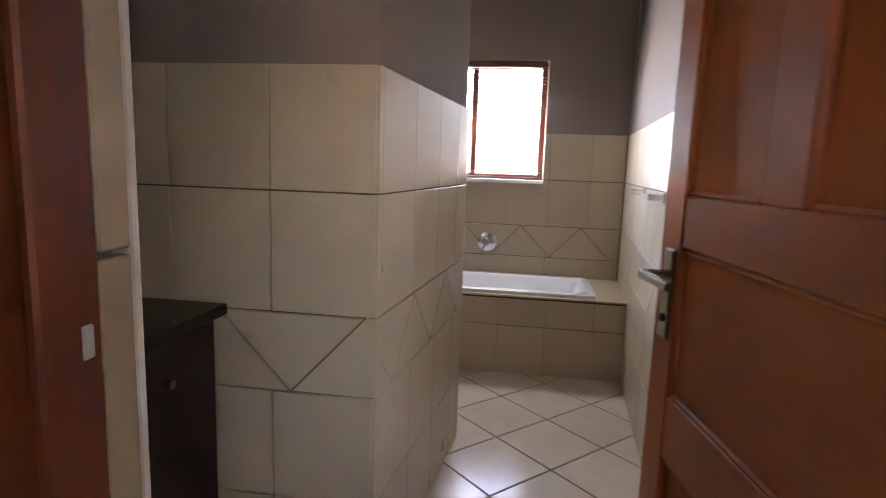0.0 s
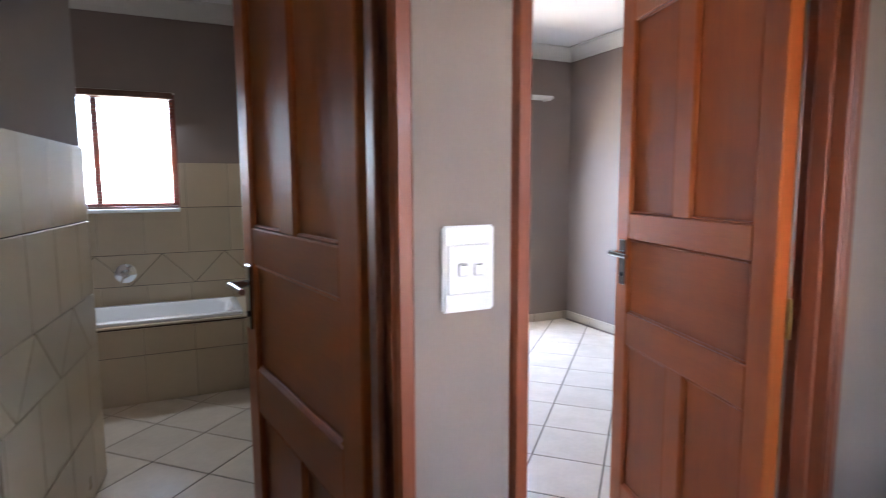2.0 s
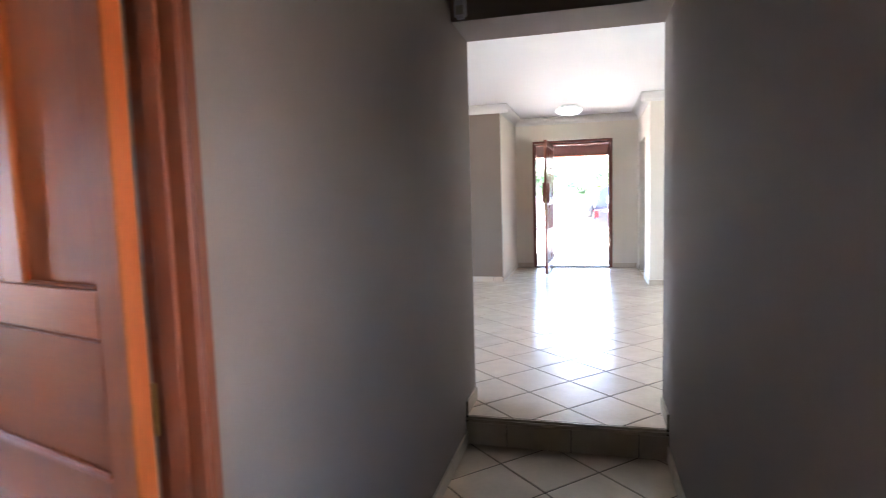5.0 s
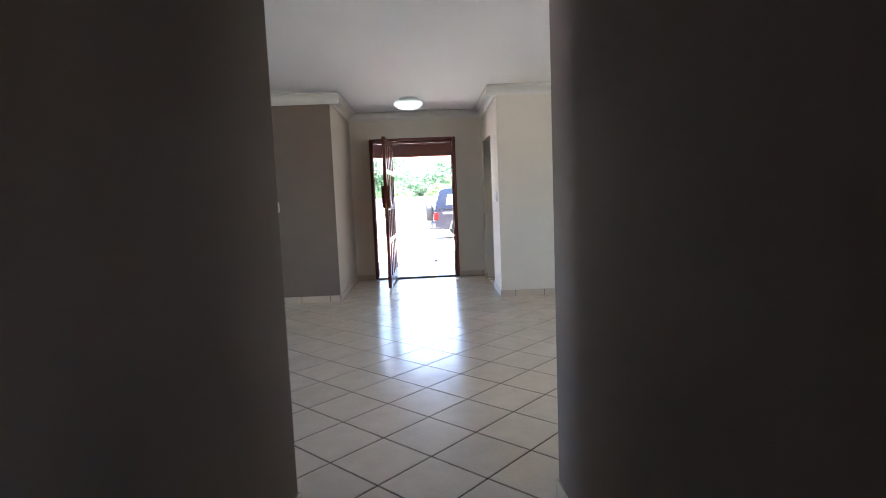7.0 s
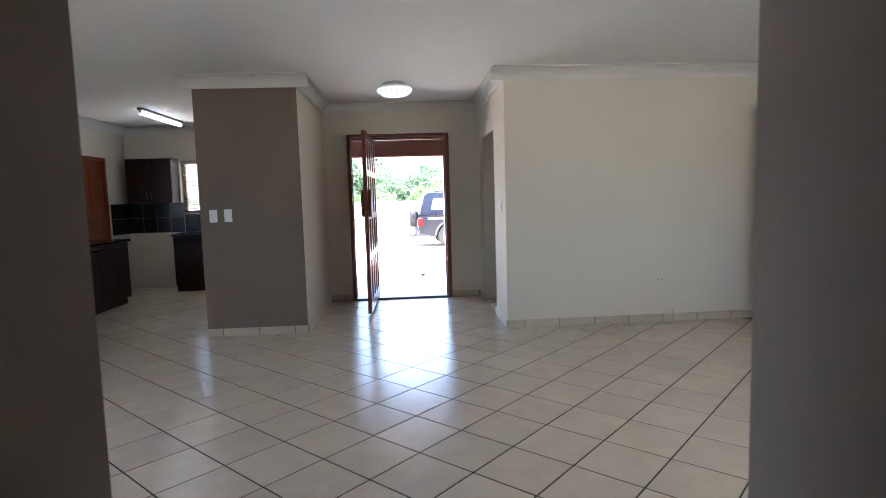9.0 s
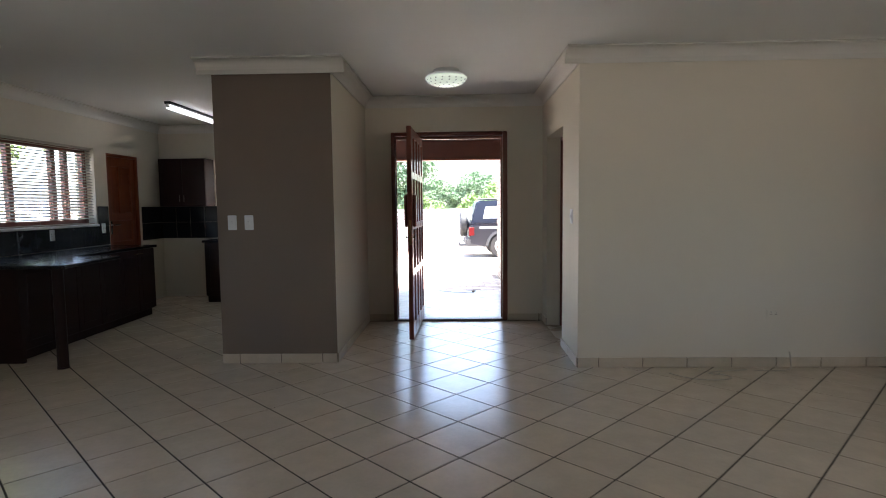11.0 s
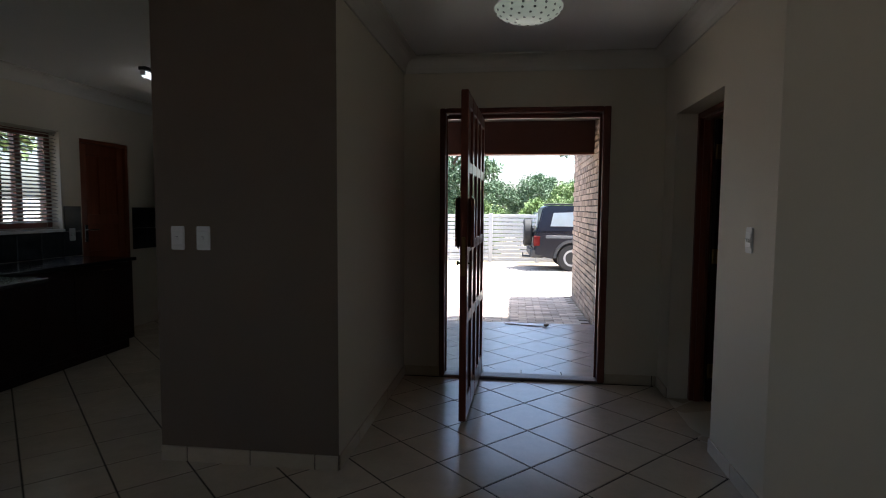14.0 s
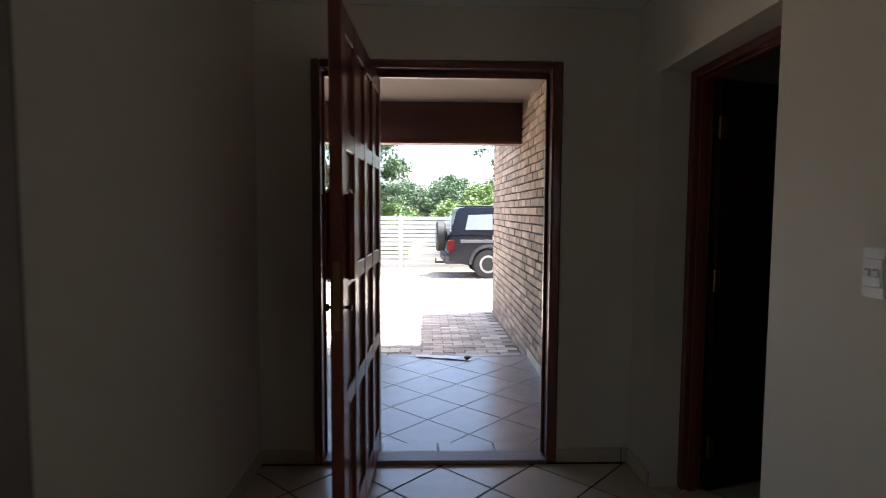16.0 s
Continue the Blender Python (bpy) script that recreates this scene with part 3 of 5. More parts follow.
# Added windows, never in view, that hold the living room fill light.
for nm, m in (("window_living_south", pose(2.6, 0.34, 0, 0, 0, 90)), ("window_living_west", pose(-4.38, 1.30, 0))):
    wl = thing(nm, m, "unseen brown wooden window added to light the living room", "window", kind="structure")
    for y0, y1 in ((-0.75, -0.69), (-0.03, 0.03), (0.69, 0.75)):
        part("window_frame", boxed(-0.03, 0.03, y0, y1, 0.9, 2.05, bevel=0.004), FRAMEWOOD, wl)
    for y0, y1 in ((-0.69, -0.03), (0.03, 0.69)):
        for z0, z1 in ((0.9, 0.96), (1.99, 2.05)):
            part("window_frame", boxed(-0.03, 0.03, y0, y1, z0, z1, bevel=0.004), FRAMEWOOD, wl)
        part("pane", boxed(-0.002, 0.002, y0, y1, 0.96, 1.99), GLASS, wl).visible_shadow = False
# Windows added out of view, sized to brighten corridor walls and doors.
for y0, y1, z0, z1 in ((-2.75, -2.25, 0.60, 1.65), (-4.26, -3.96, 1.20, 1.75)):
    wcor = thing("fill_window_corridor", (0, 0, 0), "unseen brown wooden window added to light the corridor", "window", kind="structure")
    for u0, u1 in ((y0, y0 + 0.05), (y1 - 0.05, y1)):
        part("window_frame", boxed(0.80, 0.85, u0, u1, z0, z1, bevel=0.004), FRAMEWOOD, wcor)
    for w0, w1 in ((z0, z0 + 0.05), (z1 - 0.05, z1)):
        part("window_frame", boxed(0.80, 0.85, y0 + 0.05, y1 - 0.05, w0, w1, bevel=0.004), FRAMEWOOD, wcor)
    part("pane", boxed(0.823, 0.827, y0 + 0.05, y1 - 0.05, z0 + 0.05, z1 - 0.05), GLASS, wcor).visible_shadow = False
# curtain rail
rail = thing("curtain_rail", (-4.20, -0.75, 2.02), "white double curtain rail above the bedroom window", "curtain rail")
part("rail", boxed(-0.03, 0.0, -0.95, 0.76, -0.02, 0.012, bevel=0.005), TRIM, rail)
part("rail", boxed(0.012, 0.04, -0.95, 0.76, -0.012, 0.018, bevel=0.005), TRIM, rail)
for y in (-0.9, -0.1, 0.7):
    part("bracket", boxed(-0.037, 0.03, y - 0.01, y + 0.01, -0.028, -0.012, bevel=0.002), TRIM, rail)


# ---- switches and sockets ----
def plate_mesh(root, w, h, rockers, slots, finish):
    part("plate", boxed(-w / 2, w / 2, 0, 0.008, -h / 2, h / 2, bevel=0.0035, seg=2), finish, root)
    part("cover", boxed(-w / 2 + 0.007, w / 2 - 0.007, 0.007, 0.0115, -h * 0.29, h * 0.29, bevel=0.002), finish, root)
    for i in range(rockers):
        x = (i - (rockers - 1) / 2) * 0.026
        r = part("rocker", boxed(x - 0.008, x + 0.008, 0.011, 0.0165, -0.010, 0.010, bevel=0.002), finish, root)
        part("marker", boxed(x - 0.005, x + 0.005, 0.0163, 0.0170, 0.0065, 0.0085), STRIPE, r)
    if slots:
        for x in (-0.02, 0.02):
            for dx, dz in ((0, 0.012), (-0.006, -0.006), (0.006, -0.006)):
                bm = bmesh.new()
                cyl(bm, (x + dx, 0.010, dz), (x + dx, 0.0122, dz), 0.0033, n=10)
                part("pin_hole", bm, BLACKP, root)


def switch(m, label, w=0.074, h=0.122, rockers=2, slots=False, name="light_switch", category="light switch", finish=PLASTIC):
    root = thing(name, m, label, category, "switches and sockets")
    plate_mesh(root, w, h, rockers, slots, finish)
    return root


switch(pose(-0.39, -2.888, 1.063, 0, 0, -90), "white two-lever light switch between the two doorways", 0.088, 0.132)
switch(pose(-1.755, 5.136, 1.183, 0, 0, 180), "white light switch on the taupe pillar", rockers=1)
switch(pose(-1.615, 5.136, 1.183, 0, 0, 180), "white light switch on the taupe pillar", rockers=1)
switch(pose(1.06, 5.23, 1.205, 0, 0, 90), "white two-lever light switch in the entrance")
switch(pose(-4.232, 6.42, 1.03, 0, 0, -90), "white socket on the black splashback tiles", 0.074, 0.12, 1, True, "wall_socket", "socket")
switch(pose(-4.232, 7.30, 1.07, 0, 0, -90), "white socket beside the kitchen door", 0.074, 0.12, 1, True, "wall_socket", "socket")
switch(pose(-3.3, 0.267, 0.25, 0, 0, 180), "white wall socket low on the bedroom wall", 0.12, 0.074, 0, True, "wall_socket", "socket")

switch(pose(2.59, 4.976, 0.43, 0, 0, 180), "wall socket low on the cream wall, plate in the wall's colour", 0.11, 0.10, 0, True, "wall_socket", "socket", CREAM)

pir = thing("motion_detector", (-0.335, 0.11, 2.20), "small white alarm sensor under the header corner", "alarm sensor")
part("housing", boxed(-0.03, 0.03, -0.045, 0.0, -0.06, 0.06, bevel=0.012, seg=3), PLASTIC, pir, smooth=True)
part("lens", boxed(-0.02, 0.02, -0.05, -0.043, -0.045, 0.0, bevel=0.003), SLAT, pir)


# ---- lamps ----
def bowl_light(m, label, r=0.185):
    root = thing("ceiling_light", m, label, "ceiling light")
    bm = bmesh.new()
    lathe(bm, [(r * 0.9, -0.025), (r * 0.92, 0.0), (r * 0.7, 0.02), (r * 0.6, 0.044)], 32)
    part("base", bm, TRIM, root, smooth=True)
    prof = [(r * math.cos(a), -0.022 - 0.08 * math.sin(a)) for a in [i / 10 * math.pi / 2 * 0.97 for i in range(11)]]
    bm = bmesh.new()
    lathe(bm, prof, 36)
    shade = part("shade", bm, LIGHTGLASS, root, "frosted glass bowl with small dots", smooth=True)
    bm = bmesh.new()
    cyl(bm, (0, 0, -0.001), (0, 0, 0.0015), 0.007, n=8)
    dot = mesh_of("dot", bm, DOTS)
    for k, a in enumerate((0.35, 0.62, 0.9, 1.18)):
        for i in range(18 - 3 * k):
            t = i / (18 - 3 * k) * math.tau + k * 0.3
            p = Vector((r * math.cos(a) * math.cos(t), r * math.cos(a) * math.sin(t), -0.022 - 0.08 * math.sin(a)))
            out = Vector((math.cos(a) * math.cos(t) * 0.1, math.cos(a) * math.sin(t) * 0.1, -math.sin(a) * r)).normalized()
            o = new("dot", dot)
            o.parent, o.location, o.rotation_euler = shade, p, out.to_track_quat("Z", "Y").to_euler()
    return root


bowl_light((0.02, 5.60, CE - 0.045), "round frosted glass ceiling light, lit, in the entrance")
bowl_light((-2.555, -1.32, CE - 0.045), "round frosted glass ceiling light in the bedroom", 0.2)

tl = thing("tube_light", (-3.12, 7.45, CE), "lit fluorescent tube light on the kitchen ceiling", "tube light")
part("housing", boxed(-0.035, 0.035, -0.63, 0.63, -0.03, 0, bevel=0.006), CARTRIM, tl)
bm = bmesh.new()
cyl(bm, (0, -0.60, -0.058), (0, 0.60, -0.058), 0.028)
part("tube", bm, TUBE, tl, smooth=True)
for y in (-0.615, 0.615):
    part("lamp_holder", boxed(-0.018, 0.018, y - 0.014, y + 0.014, -0.07, -0.028, bevel=0.004), TRIM, tl)

# ---- kitchen ----


def base_unit(m, w, d, h, doors, label):
    root = thing("base_cabinet", m, label, "kitchen cabinet", "kitchen base cabinets")
    part("body", boxed(0, w, 0.02, d, 0.09, h, bevel=0.002), CABINET, root)
    part("plinth", boxed(0, w, 0.06, d, 0.0, 0.09), CABINET, root)
    dw = w / doors
    for i in range(doors):
        dr = part("door", boxed(i * dw + 0.002, (i + 1) * dw - 0.002, 0.0, 0.02, 0.10, h - 0.004, bevel=0.003), CABINET, root)
        part("panel", boxed(i * dw + 0.07, (i + 1) * dw - 0.07, -0.004, 0.002, 0.17, h - 0.08, bevel=0.003), CABINET, dr)
        bm = bmesh.new()
        x = (i + 1) * dw - 0.04 if i % 2 == 0 else i * dw + 0.04
        cyl(bm, (x - 0.03, -0.022, h - 0.05), (x + 0.03, -0.022, h - 0.05), 0.005, n=10)
        for u in (x - 0.025, x + 0.025):
            cyl(bm, (u, -0.022, h - 0.05), (u, 0.002, h - 0.05), 0.004, n=8)
        part("handle", bm, LOCK, dr, "small dark metal handle")
    return root


for y in (5.90, 6.61, 7.32):
    base_unit(pose(-3.63, y - 0.71, 0, 0, 0, 90), 0.708, 0.60, 0.83, 2, "dark mahogany base cabinet under the window worktop")
wt = thing("worktop", (0, 0, 0), "long black granite worktop along the kitchen window", "worktop")
part("slab", boxed(-4.238, -3.60, 5.19, 7.34, 0.832, 0.862, bevel=0.004), GRANITE, wt)
bar = thing("breakfast_bar", (0, 0, 0), "black granite breakfast bar on a single dark post", "breakfast bar")
bm = bmesh.new()
prism(bm, [(-4.238, 4.92), (-3.04, 4.92), (-3.12, 5.80), (-3.596, 5.80), (-3.596, 5.186), (-4.238, 5.186)], "z", 0.832, 0.862)
bmesh.ops.bevel(bm, geom=list(bm.edges), offset=0.004, segments=1, affect="EDGES")
part("top", bm, GRANITE, bar)
part("panel", boxed(-4.2, -3.60, 5.13, 5.17, 0, 0.832, bevel=0.002), CABINET, bar, "dark mahogany end panel")
bm = bmesh.new()
cyl(bm, (-3.16, 5.0, 0.012), (-3.16, 5.0, 0.82), 0.042, n=24)
leg = part("leg", bm, CABINET, bar, "round dark post", smooth=True)
for z0, z1, r in ((0.0, 0.012, 0.046), (0.82, 0.832, 0.055)):
    bm = bmesh.new()
    cyl(bm, (-3.16, 5.0, z0), (-3.16, 5.0, z1), r, n=24)
    part("flange", bm, CABINET, leg, smooth=True)
base_unit(pose(-3.36, 8.10, 0, 0, 0, 0), 0.60, 0.58, 0.83, 1, "dark mahogany base cabinet beside an empty appliance gap")
base_unit(pose(-2.755, 8.10, 0, 0, 0, 0), 0.85, 0.58, 0.83, 2, "dark mahogany base cabinet under the small window")
w2 = thing("worktop", (0, 0, 0), "short black granite worktop under the small window", "worktop")
part("slab", boxed(-3.38, -1.885, 8.07, 8.68, 0.832, 0.862, bevel=0.004), GRANITE, w2)
wc = thing("wall_cabinet", pose(-4.10, 8.39, 1.33), "dark mahogany wall cabinet in the kitchen corner", "kitchen cabinet")
part("body", boxed(0, 0.66, 0.02, 0.305, 0, 0.67, bevel=0.002), CABINET, wc)
for i in range(2):
    dr = part("door", boxed(i * 0.33 + 0.002, i * 0.33 + 0.328, 0, 0.02, 0.002, 0.668, bevel=0.003), CABINET, wc)
    bm = bmesh.new()
    cyl(bm, (0.30 + i * 0.06, -0.02, 0.06), (0.30 + i * 0.06, -0.02, 0.16), 0.005, n=8)
    cyl(bm, (0.30 + i * 0.06, -0.02, 0.08), (0.30 + i * 0.06, 0.002, 0.08), 0.004, n=8)
    cyl(bm, (0.30 + i * 0.06, -0.02, 0.14), (0.30 + i * 0.06, 0.002, 0.14), 0.004, n=8)
    part("handle", bm, CHROME, dr, "slim chrome handle")

wb = thing("wall_cabinet", pose(-3.92, 4.65, 1.36, 0, 0, 90), "dark mahogany wall cabinet beside the kitchen window", "kitchen cabinet")
part("body", boxed(0, 0.72, 0.02, 0.315, 0, 0.725, bevel=0.002), CABINET, wb)
for i in range(2):
    part("door", boxed(i * 0.36 + 0.002, i * 0.36 + 0.358, 0, 0.02, 0.002, 0.723, bevel=0.003), CABINET, wb)

# ---- bathroom ----
tub = thing("bathtub", (0, 0, 0), "white built-in bathtub set in a tiled surround", "bathtub")
bm = bmesh.new()
y0, y1, x0, x1, zt = -4.62, -2.93, -4.14, -3.56, 0.362


def loop(inset, z, r):
    pts = []
    for cx, cy, a0 in ((x1 - inset - r, y1 - inset - r, 0), (x0 + inset + r, y1 - inset - r, 90), (x0 + inset + r, y0 + inset + r, 180), (x1 - inset - r, y0 + inset + r, 270)):
        for k in range(5):
            a = radians(a0 + k * 22.5)
            pts.append(bm.verts.new((cx + r * math.cos(a), cy + r * math.sin(a), z)))
    return pts


rings = [loop(0.0, zt - 0.022, 0.03), loop(0.0, zt - 0.006, 0.03), loop(0.008, zt, 0.03), loop(0.05, zt, 0.07), loop(0.065, zt - 0.02, 0.09), loop(0.11, zt - 0.32, 0.10), loop(0.16, zt - 0.37, 0.08)]
for a, b in zip(rings, rings[1:]):
    for i in range(20):
        bm.faces.new((a[i], a[(i + 1) % 20], b[(i + 1) % 20], b[i]))
bm.faces.new(rings[-1])
part("basin", bm, ENAMEL, tub, smooth=True)
bm = bmesh.new()
cyl(bm, (-3.85, -3.008, 0.25), (-3.85, -3.014, 0.25), 0.03, n=20)
part("overflow", bm, CHROME, tub, "chrome overflow cap")

deck = bmesh.new()
for a in ((-4.23, -3.53, -2.99, -2.70, 0.0, 0.325), (-4.23, -4.09, -4.9, -2.99, 0.0, 0.325), (-3.60, -3.53, -4.9, -2.99, FL, 0.325), (-4.23, -3.60, -4.9, -4.57, 0.0, 0.325)):
    box(deck, *a)
solid("bath_surround", deck, GROUT_IN, "grout bed of the tiled bath surround", "bath surround")

mx = thing("bath_mixer", pose(-4.222, -3.66, 0.575, 0, 90, 0), "round chrome bath mixer on the tiled wall", "bath tap")
bm = bmesh.new()
lathe(bm, [(0.07, 0), (0.07, 0.006), (0.055, 0.014), (0.03, 0.018), (0.028, 0.05), (0.022, 0.056)], 28)
part("rose", bm, CHROME, mx, smooth=True)
bm = bmesh.new()
cyl(bm, (0.0, 0, 0.045), (0.065, -0.03, 0.075), 0.009, 0.007)
part("lever", bm, CHROME, mx, smooth=True)

tr = thing("towel_rail", pose(-2.83, -2.797, 1.02, 0, 0, -4.0), "chrome towel rail on the tiled bathroom wall", "towel rail")
bm = bmesh.new()
cyl(bm, (-0.33, -0.065, 0), (0.33, -0.065, 0), 0.009)
part("bar", bm, CHROME, tr, smooth=True)
for x in (-0.31, 0.31):
    bm = bmesh.new()
    cyl(bm, (x, -0.003, 0), (x, -0.014, 0), 0.026, n=18)
    cyl(bm, (x, -0.012, 0), (x, -0.076, 0), 0.013)
    part("bracket", bm, CHROME, tr, smooth=True)

van = thing("vanity_unit", (0, 0, 0), "dark wooden vanity unit with a black granite top", "vanity unit")
part("top", boxed(-1.518, -0.56, -4.80, -4.20, 0.69, 0.722, bevel=0.004), GRANITE, van)
body = part("body", boxed(-1.505, -0.58, -4.80, -4.25, FL + 0.08, 0.69, bevel=0.002), CABINET, van)
part("plinth", boxed(-1.505, -0.58, -4.80, -4.29, FL, FL + 0.08), CABINET, van)
for i in range(2):
    x = -1.50 + i * 0.46
    dr = part("door", boxed(x, x + 0.455, -4.25, -4.232, FL + 0.09, 0.68, bevel=0.003), CABINET, van)
    bm = bmesh.new()
    cyl(bm, (x + 0.23, -4.22, 0.58), (x + 0.23, -4.205, 0.58), 0.012)
    cyl(bm, (x + 0.23, -4.233, 0.58), (x + 0.23, -4.22, 0.58), 0.006)
    part("knob", bm, CHROME, dr)

# ---- cables on the living room floor ----


def cable(name, pts, r, material, label):
    cu = bpy.data.curves.new(name, "CURVE")
    cu.dimensions, cu.bevel_depth, cu.bevel_resolution = "3D", r, 3
    sp = cu.splines.new("NURBS")
    sp.points.add(len(pts) - 1)
    for p, c in zip(sp.points, pts):
        p.co = (*c, 1)
    sp.use_endpoint_u, sp.order_u = True, 4
    cu.materials.append(material)
    return tagged(new(name, cu), label, "cable")


cable("floor_cable", [(1.72, 4.80, 0.005), (1.80, 4.66, 0.005), (1.98, 4.60, 0.005), (2.16, 4.66, 0.005), (2.14, 4.76, 0.005), (1.95, 4.78, 0.005), (2.10, 4.84, 0.005), (2.35, 4.88, 0.005)], 0.0045, SLAT, "loose loop of white cable on the tiled floor")
cable("wall_cable", [(2.40, 4.86, 0.005), (2.58, 4.84, 0.005), (2.70, 4.88, 0.005), (2.72, 4.93, 0.02), (2.725, 4.95, 0.09), (2.73, 4.972, 0.12)], 0.0045, SLAT, "white cable coming out of the wall above the skirting")

# ---- white strip in place of a sun patch on the porch ----
strip = bmesh.new()
rows = []
for k in range(9):
    u = k / 8
    lift = 0.004 + 0.006 * math.sin(u * 7.0) ** 2
    rows.append([strip.verts.new((-0.14 + 0.46 * u, 9.10 - 0.10 * u + w * (0.035 + 0.03 * u), -0.0195 + lift * (1 if w else 0.4) + dz)) for w, dz in ((-1, 0), (0, 0), (1, 0), (1, 0.002), (0, 0.003), (-1, 0.002))])
for p, q in zip(rows, rows[1:]):
    for k in range(6):
        strip.faces.new((p[k], p[(k + 1) % 6], q[(k + 1) % 6], q[k]))
strip.faces.new(rows[0])
strip.faces.new(rows[-1][::-1])
tagged(new("plastic_strip", mesh_of("plastic_strip", strip, PLASTIC, True)), "thin white strip standing in for a patch of sun on the porch tiles", "litter")
stone = bmesh.new()
bmesh.ops.create_icosphere(stone, subdivisions=2, radius=0.024)
for v in stone.verts:
    v.co = Vector((v.co.x * 1.3 * (1 + 0.2 * math.sin(v.co.y * 90)), v.co.y, v.co.z * 0.7 + (0.003 if v.co.x > 0 else 0)))
pebble = tagged(new("pebble", mesh_of("pebble", stone, SAND, True)), "small brown stone on the porch tiles", "stone")
pebble.location = (0.34, 8.99, -0.004)

# ---- outdoors ----
gb2 = bmesh.new()
prof = [(-60, -0.09), (9.16, -0.09), (11.5, -0.14), (17.5, -0.30), (40, -0.4), (400, -0.6)]
for (ya, za), (yb, zb) in zip(prof, prof[1:]):
    vs = [gb2.verts.new(c) for c in ((-300, ya, za - 0.25 if yb <= 9.16 else za), (300, ya, za - 0.25 if yb <= 9.16 else za), (300, yb, zb - 0.25 if yb <= 9.16 else zb), (-300, yb, zb - 0.25 if yb <= 9.16 else zb))]
    gb2.faces.new(vs)
solid("ground", gb2, SAND, "sandy ground around the house", "ground")
solid("porch_beam", boxed(-3.2, 0.93, 9.60, 9.75, 2.045, 2.435, bevel=0.006), BEAM, "dark red painted porch beam", "beam")
solid("porch_beam_lip", boxed(-3.2, 0.93, 9.585, 9.765, 2.02, 2.045, bevel=0.004), FRAMEWOOD, "brown lower edge of the porch beam", "beam")
solid("roof", boxed(-5.2, 6.2, -5.8, 9.98, 2.64, 2.72), MORTAR, "flat roof slab over the house", "roof")
solid("garage_wall", boxed(0.932, 1.15, 7.06, 12.1, -0.4, 2.75), MORTAR, "mortar core of the brown face brick garage wall", "wall")
solid("garage_return_wall", boxed(1.15, 6.5, 11.87, 12.1, -0.4, 2.9), BRICK_REST, "brown brick end wall of the garage", "wall")


def ground_z(y):
    for (ya, za), (yb, zb) in zip(prof, prof[1:]):
        if ya <= y <= yb:
            return za + (zb - za) * (y - ya) / (yb - ya)
    return -0.4


FY = 19.9
fence = thing("concrete_fence", (0, FY, ground_z(FY)), "white slatted precast concrete garden fence", "fence")
slat_me = mesh_of("slat", boxed(-0.66, 0.66, -0.02, 0.02, 0, 0.098, bevel=0.006), FENCE)
post_me = mesh_of("post", boxed(-0.06, 0.06, -0.06, 0.06, -0.1, 1.50, bevel=0.01), FENCE)
for i in range(-5, 6):
    o = new("post", post_me)
    o.parent, o.location = fence, (-0.80 + i * 1.44, 0, 0)
    for k in range(12):
        o = new("slat", slat_me)
        o.parent, o.location = fence, (-0.80 + i * 1.44 + 0.72, 0, 0.03 + k * 0.122)


